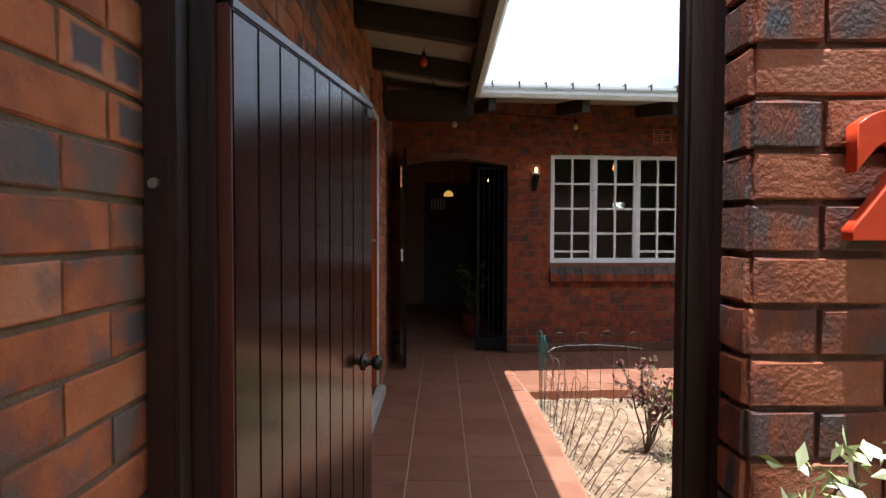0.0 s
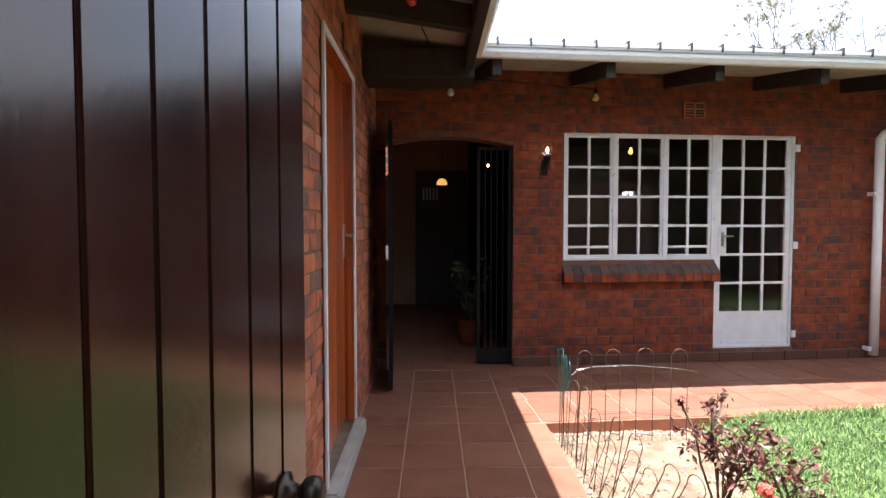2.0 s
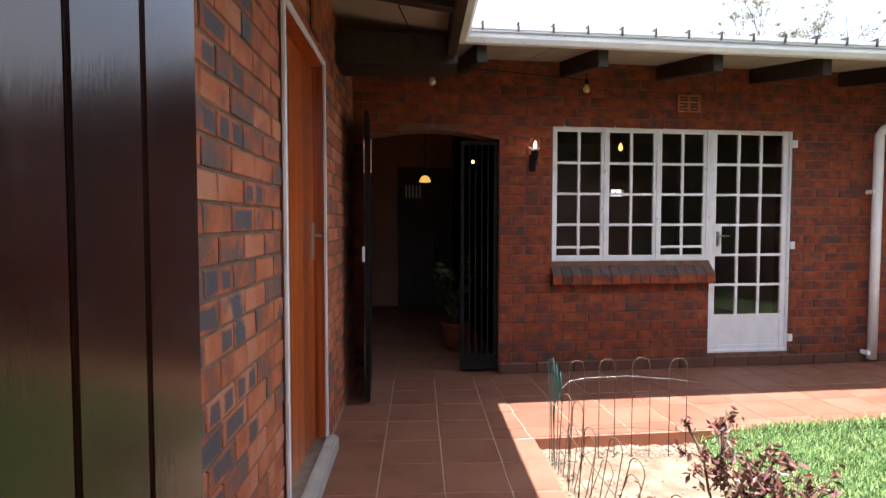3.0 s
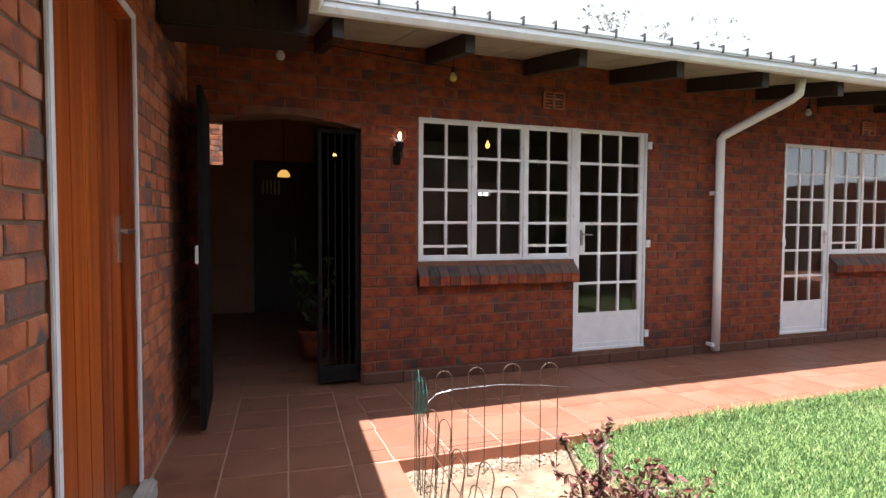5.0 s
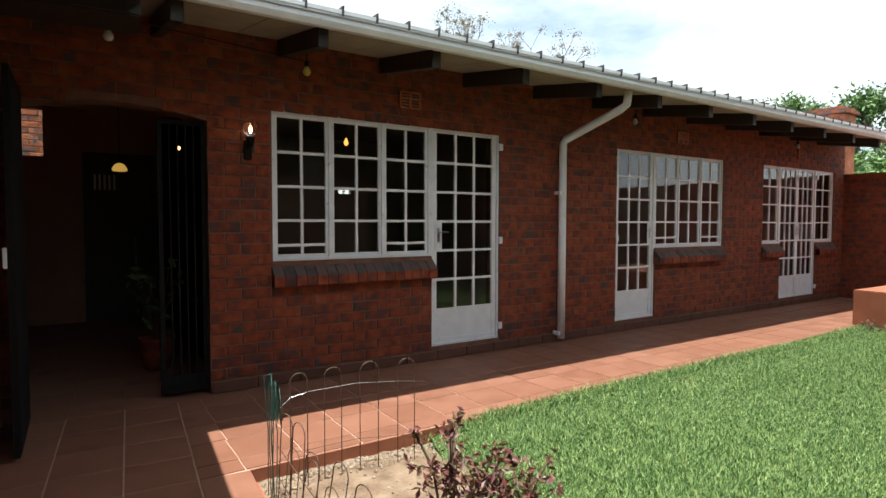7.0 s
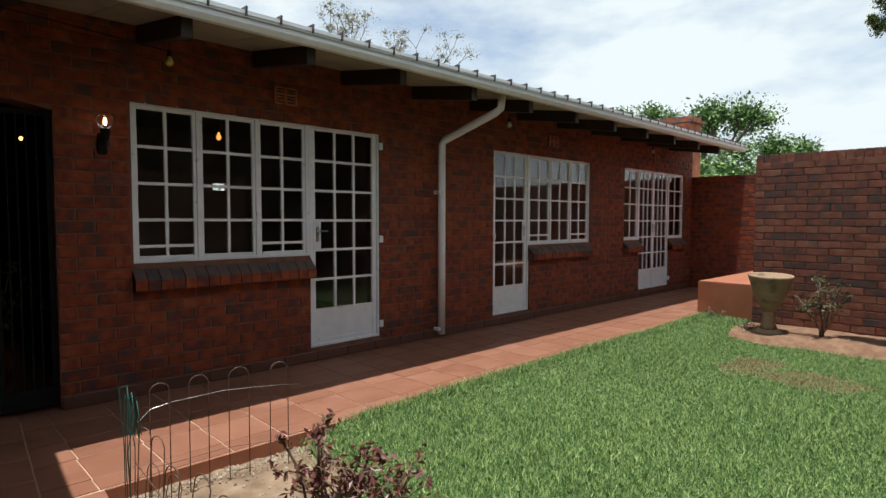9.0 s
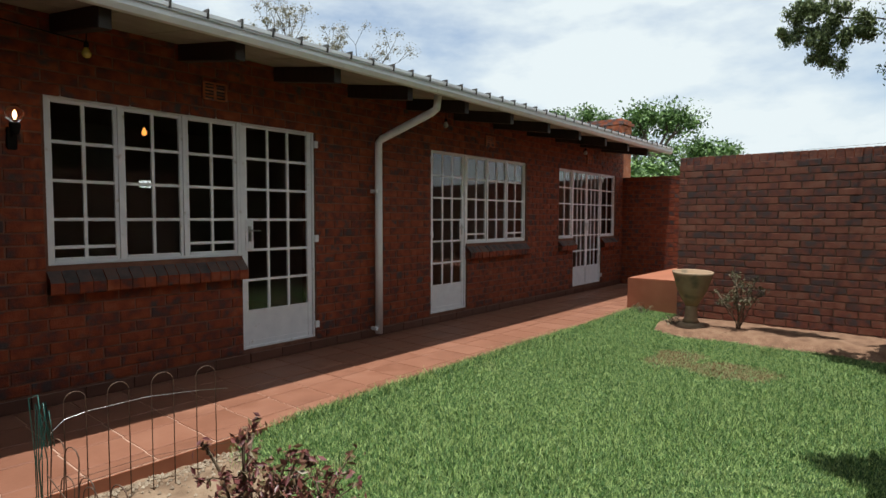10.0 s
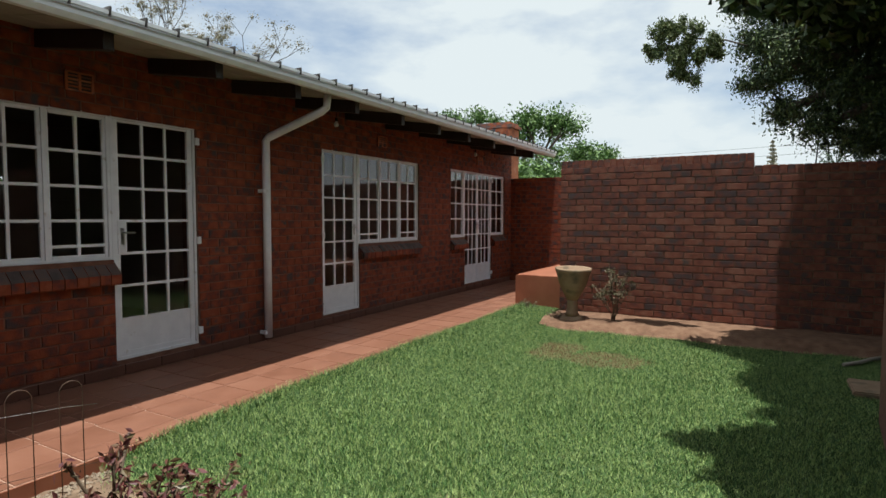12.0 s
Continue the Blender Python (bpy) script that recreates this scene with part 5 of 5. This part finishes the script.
for a, b, ya in ((1.78, 1.869, 4.70), (1.968, 2.063, 4.705), (2.169, 2.278, 4.69), (2.385, 2.49, 4.65)):
    part("hoop", hoop((a, ya, z0), (b, ya - 0.008, z0), 0.56), M["rust_wire"], fence)
for high, low, mat in ((0.352, 0.415, "steel"), (0.085, 0.105, "rust_wire")):
    bm = bmesh.new()
    tube(bm, [(x0, y0 - 0.05, high - 0.06), (x0 + 0.03, y0, high), (x0 + 0.09, y0 + 0.015, (high + low) / 2 + 0.01), (x0 + 0.19, y0 + 0.015, low - 0.006), (x0 + 0.45, y0 + 0.005, low),
              (x0 + 0.7, y0 - 0.05, low - 0.012), (x0 + 0.86, y0 - 0.06, low - 0.035)], 0.0016, 5)
    part("line_wire", bm, M[mat], fence)
rnd = random.Random(12)
for i in range(6):
    bm = bmesh.new()
    dx, dy = rnd.uniform(-0.035, 0.03), rnd.uniform(-0.16, 0.02)
    tube(bm, [(x0 + dx, y0 + dy, z0), (x0 + dx + rnd.uniform(-0.02, 0.02), y0 + dy, 0.25), (x0 + dx + rnd.uniform(-0.02, 0.02), y0 + dy, rnd.uniform(0.40, 0.53)),
              (x0 + dx + 0.02, y0 + dy + 0.01, rnd.uniform(0.42, 0.54)), (x0 + dx + 0.035, y0 + dy, 0.3)], 0.0025, 5)
    part("bent_wire", bm, M["wire"], fence, "tangled green wire")
for i in range(8):
    s = i / 7
    y = y0 - 0.14 - 1.45 * s
    x = slab_edge(y) + 0.075 + 0.03 * math.sin(3 * i)
    tall = 0.42 - 0.06 * s + 0.03 * math.sin(2.2 * i)
    part("hoop", hoop((x, y, z0), (x + 0.02, y - 0.10, z0), tall, (0.02 + 0.26 * s * s, 0.02 * math.sin(i)), 0.0027), M["rust_wire"], fence)
    part("upright", hoop((x + 0.01, y - 0.05, z0), (x + 0.03, y - 0.15, z0), tall * 0.62, (0.03 + 0.22 * s, 0.01), 0.0025), M["rust_wire"], fence)
for z in (0.05, 0.2):
    bm = bmesh.new()
    tube(bm, [(slab_edge(y) + 0.085 + 0.1 * max(0, 4.4 - y) * z, y, z) for y in (4.6, 4.2, 3.8, 3.4, 3.1)], 0.0024, 5)
    part("line_wire", bm, M["rust_wire"], fence)

# house number on the entrance wall
sign = thing("house_number", "red-painted wooden cut-out house number on the brick wall", "house number", WING @ pose(1.172, -3.078, 1.335, 90, 0, 0))
font = bpy.data.curves.new("digit", "FONT")
font.body, font.size, font.extrude, font.bevel_depth, font.offset = "2", 0.262, 0.012, 0.002, 0.011
temp = new("digit", font)
bpy.context.view_layer.update()
me = bpy.data.meshes.new_from_object(temp.evaluated_get(bpy.context.evaluated_depsgraph_get()))
bpy.data.objects.remove(temp)
me.materials.clear()
me.materials.append(M["red_sign"])
ob = new("digit", me)
ob.parent = sign

# ---- bricks and tiles, one by one ----
def brick_mesh(seed, length=BRICK, high=COURSE - JOINT, proud=0.006, worn=1.0):
    """A worn brick face: eight points round the edge, chamfered to the front."""
    g = random.Random(seed)
    ring = [(-0.5, -0.5), (0, -0.5), (0.5, -0.5), (0.5, 0), (0.5, 0.5), (0, 0.5), (-0.5, 0.5), (-0.5, 0)]
    vs = []
    for inset, y in ((0.0, 0.006), (0.0, -proud + 0.003), (0.0035, -proud)):
        for x, z in ring:
            jx, jz = g.uniform(-0.002, 0.002), g.uniform(-0.002, 0.002)
            vs.append((x * (length - 2 * inset) + jx, y + (g.uniform(-0.0008, 0.001) * worn if y < 0 else 0), z * (high - 2 * inset) + jz))
    fs = []
    for r in (0, 8):
        for i in range(8):
            j = (i + 1) % 8
            fs.append((r + i, r + j, r + 8 + j, r + 8 + i))
    c = len(vs)
    vs.append((0, -proud - 0.0004 * worn, 0))
    for i in range(0, 8, 2):
        fs.append((16 + i, 16 + i + 1, 16 + (i + 2) % 8, c))
    return np.array(vs), np.array(fs)


KINDS = [brick_mesh(k) for k in range(6)]
SMOOTH = [brick_mesh(k, proud=0.0105, worn=0.5) for k in range(6)]
ROUGH = [brick_mesh(k, proud=0.014, worn=1.2) for k in range(6)]
SHARED = {clay: [raw_mesh("brick", v, f, M[clay, "OBJECT"]) for v, f in KINDS] for clay in ("brick", "pink")}
SHARED["pier"] = [raw_mesh("brick", v, f, M["pier", "OBJECT"]) for v, f in ROUGH]
SHARED["smooth"] = [raw_mesh("brick", v, f, M["smooth", "OBJECT"]) for v, f in SMOOTH]


def lay(wall, start, stop, z0, z1, place, holes=(), near=0.0, limit=300, clay="brick"):
    """Stretcher bond over a wall's face; place: pose of a brick at (along, up). The nearest are pieces of their own, the rest one mesh."""
    g = random.Random(5)
    shapes, wob = {"smooth": (SMOOTH, 0.2), "pier": (ROUGH, 1.6)}.get(clay, (KINDS, 0.8))
    cells = []
    row, z = 0, z0
    while z + COURSE <= z1 + 0.01:
        s = start - (BRICK + JOINT) * (0.5 if row % 2 else 0.0)
        while s < stop:
            a, b = max(s + JOINT / 2, start + 0.002), min(s + BRICK + JOINT / 2, stop - 0.002)
            spans = [(a, b)]
            for h0, h1, k0, k1 in holes:
                if z + COURSE * 0.5 > k0 and z + COURSE * 0.5 < k1:
                    spans = [q for p, r in spans for q in ((p, min(r, h0 - 0.003)), (max(p, h1 + 0.003), r)) if q[1] - q[0] > 0.025]
            cells += [((p + r) / 2, z + COURSE / 2, r - p) for p, r in spans if r - p > 0.025]
            s += BRICK + JOINT
        z += COURSE
        row += 1
    cells.sort(key=lambda c: abs(c[0] - near) + 0.6 * abs(c[1] - 1.2))
    for c in cells[:limit]:
        ob = new("brick", g.choice(SHARED[clay]))
        ob.parent = wall
        ob.matrix_local = place(c[0], c[1]) @ pose(g.uniform(-0.001, 0.001), wob * g.uniform(-0.002, 0.002), g.uniform(-0.001, 0.001), wob * g.uniform(-0.6, 0.6), g.uniform(-0.4, 0.4), wob * g.uniform(-0.5, 0.5)) @ \
            Matrix.Diagonal((c[2] / BRICK, 1, 1, 1))
    vs, fs, n = [], [], 0
    for c in cells[limit:]:
        v, f = g.choice(shapes)
        m = np.array(place(c[0], c[1]) @ pose(0, wob * g.uniform(-0.002, 0.002), 0, wob * g.uniform(-0.6, 0.6), g.uniform(-0.4, 0.4), wob * g.uniform(-0.5, 0.5)) @ Matrix.Diagonal((c[2] / BRICK, 1, 1, 1)))
        vs.append(v @ m[:3, :3].T + m[:3, 3])
        fs.append(f + n)
        n += len(v)
    if vs:
        ob = new("brickwork", raw_mesh("brickwork", np.concatenate(vs), np.concatenate(fs), M[clay, "ISLAND"]))
        ob.parent = wall
        tagged(ob, kind="stuff")


arch_holes = [(ARCH[0], ARCH[1], -1, ARCH[2] + 0.02), (ARCH[0] + 0.3, ARCH[1] - 0.3, -1, ARCH[2] + 0.08)]
sills = [(a - 0.015, b + 0.015, 0.775, HEAD) for a, b in ((2.21, 3.705), (7.045, 8.55), (9.60, 10.13), (11.30, 11.92))]
lay(wall_north, 0.45, END, 0.095, 2.9, lambda s, z: pose(s, FACE + 0.012, z), OPENINGS + sills + arch_holes, near=2.6)
lay(wall_west, -6.0, 2.16, 0.0, 2.85, lambda s, z: pose(-0.012, s, z, 0, 0, 90), [(DOOR_V[0], DOOR_V[1], -1, 2.235)], near=-1.85, clay="pink")
lay(wall_east, -4.0, 4.15, -0.048, 1.872, lambda s, z: pose(8.772, s, z, 0, 0, -90), near=3.0, clay="smooth")
extra = lambda s, z: pose(8.772, s, z, 0, 0, -90)
lay(wall_east, 1.76, 4.15, 1.856, 2.03, extra, near=3.0, limit=0, clay="smooth")
lay(wall_south, 1.03, 5.7, 0.0, 2.1, lambda s, z: pose(s, -3.036, z), near=1.2, limit=200, clay="pier")
lay(wall_end, 3.0, 6.6, 0.0, 2.16, lambda s, z: pose(12.28, s, z, 0, 0, -90), limit=0)
lay(wall_back, -0.6, 1.6, 1.6, 3.0, lambda s, z: pose(s, 11.9, z), limit=0, clay="pink")
# returns of the pier and of the garden wall's end
for row in range(24):
    z = COURSE * (row + 0.5)
    ob = new("brick", SHARED["pier"][row % 6])
    ob.parent = wall_south
    ob.matrix_local = pose(1.04, -2.995, z, 0, 0, -90) @ Matrix.Diagonal((0.36, 1, 1, 1))
# coping bricks on end along the garden wall's top
for a, b, z in ((1.76, 4.15, 2.025), (-4.0, 1.76, 1.872)):
    n = int((b - a) / 0.084)
    for i in range(n):
        ob = new("coping_brick", SHARED["smooth"][i % 6])
        ob.parent = wall_east
        y = a + (b - a) * (i + 0.5) / n
        ob.matrix_local = pose(8.775, y, z + 0.05, 0, 90, -90) @ Matrix.Diagonal((0.105 / BRICK, 1, 1, 1))
part("coping_core", boxes((8.775, 8.985, 1.765, 4.145, 2.025, 2.121), (8.775, 8.985, -4, 1.755, 1.872, 1.968)), M["brick", "ISLAND"], wall_east)


def tile_mesh(w, d, seed):
    g = random.Random(seed)
    bm = boxes((-w / 2, w / 2, -d / 2, d / 2, -0.012, 0.0), bevel=0.0)
    top = [e for e in bm.edges if all(v.co.z > -0.001 for v in e.verts)]
    bmesh.ops.bevel(bm, geom=top, offset=0.003, segments=1, affect="EDGES")
    return mesh_of("tile", bm, M["tile", "OBJECT"])


TILE, GAP = 0.337, 0.008
whole = tile_mesh(TILE - GAP, TILE - GAP, 1)
g = random.Random(8)


def tile_at(m, sx=1.0, sy=1.0):
    ob = new("tile", whole)
    ob.parent = paving
    ob.matrix_local = m @ pose(0, 0, g.uniform(-0.0008, 0.0008), g.uniform(-0.12, 0.12), g.uniform(-0.12, 0.12)) @ Matrix.Diagonal((sx, sy, 1, 1))


# wing walk: three whole tiles and a cut edge row
for j in range(-26, 14):
    v = 2.13 - (6 - j) * 0.345
    for a, b in ((0.0, 0.335), (0.335, 0.672), (0.672, 1.005), (1.005, 1.258)):
        if v > 0.80 and a > 0.99:
            continue
        tile_at(WING @ pose((a + b) / 2, v - 0.17, 0.0), (b - a - GAP) / (TILE - GAP), (0.345 - GAP) / (TILE - GAP))
# along the long wall: rows in its own direction
for k in range(-1, 33):
    for r, (ya, yb) in enumerate(((4.862, 5.02), (5.02, 5.357), (5.357, 5.694), (5.694, 6.031), (6.031, 6.34))):
        xa = 1.60 + 0.337 * k + (ya - 5) * 0.03
        xb = xa + 0.337
        if xb > 12.27:
            continue
        if k == -1:      # cut to the slant of the wing's tiles
            xa = 1.309 + 0.084 * ((ya + yb) / 2 - 4.2)
            w, d = xb - xa - GAP, yb - ya - GAP
            bm = boxes((-w / 2, w / 2, -d / 2, d / 2, -0.012, 0.0))
            for q in bm.verts:
                if q.co.x < 0:
                    q.co.x += 0.084 * q.co.y
            ob = part("tile", bm, M["tile", "OBJECT"], paving)
            ob.matrix_local = pose((xa + xb) / 2, (ya + yb) / 2, 0.0)
            continue
        tile_at(pose((xa + xb) / 2, (ya + yb) / 2, 0.0), (xb - xa - GAP) / (TILE - GAP), (yb - ya - GAP) / (TILE - GAP))
# upstand of tiles along the foot of the long wall
up = tile_mesh(TILE - GAP, 0.088, 2)
up.materials[0] = M["skirting"]
for k in range(31):
    x = 1.735 + 0.337 * (k + 0.5)
    if x > END - 0.15:
        break
    ob = new("skirting_tile", up)
    ob.parent = paving
    ob.matrix_local = pose(x, 6.342, 0.045, 90, 0, 0)
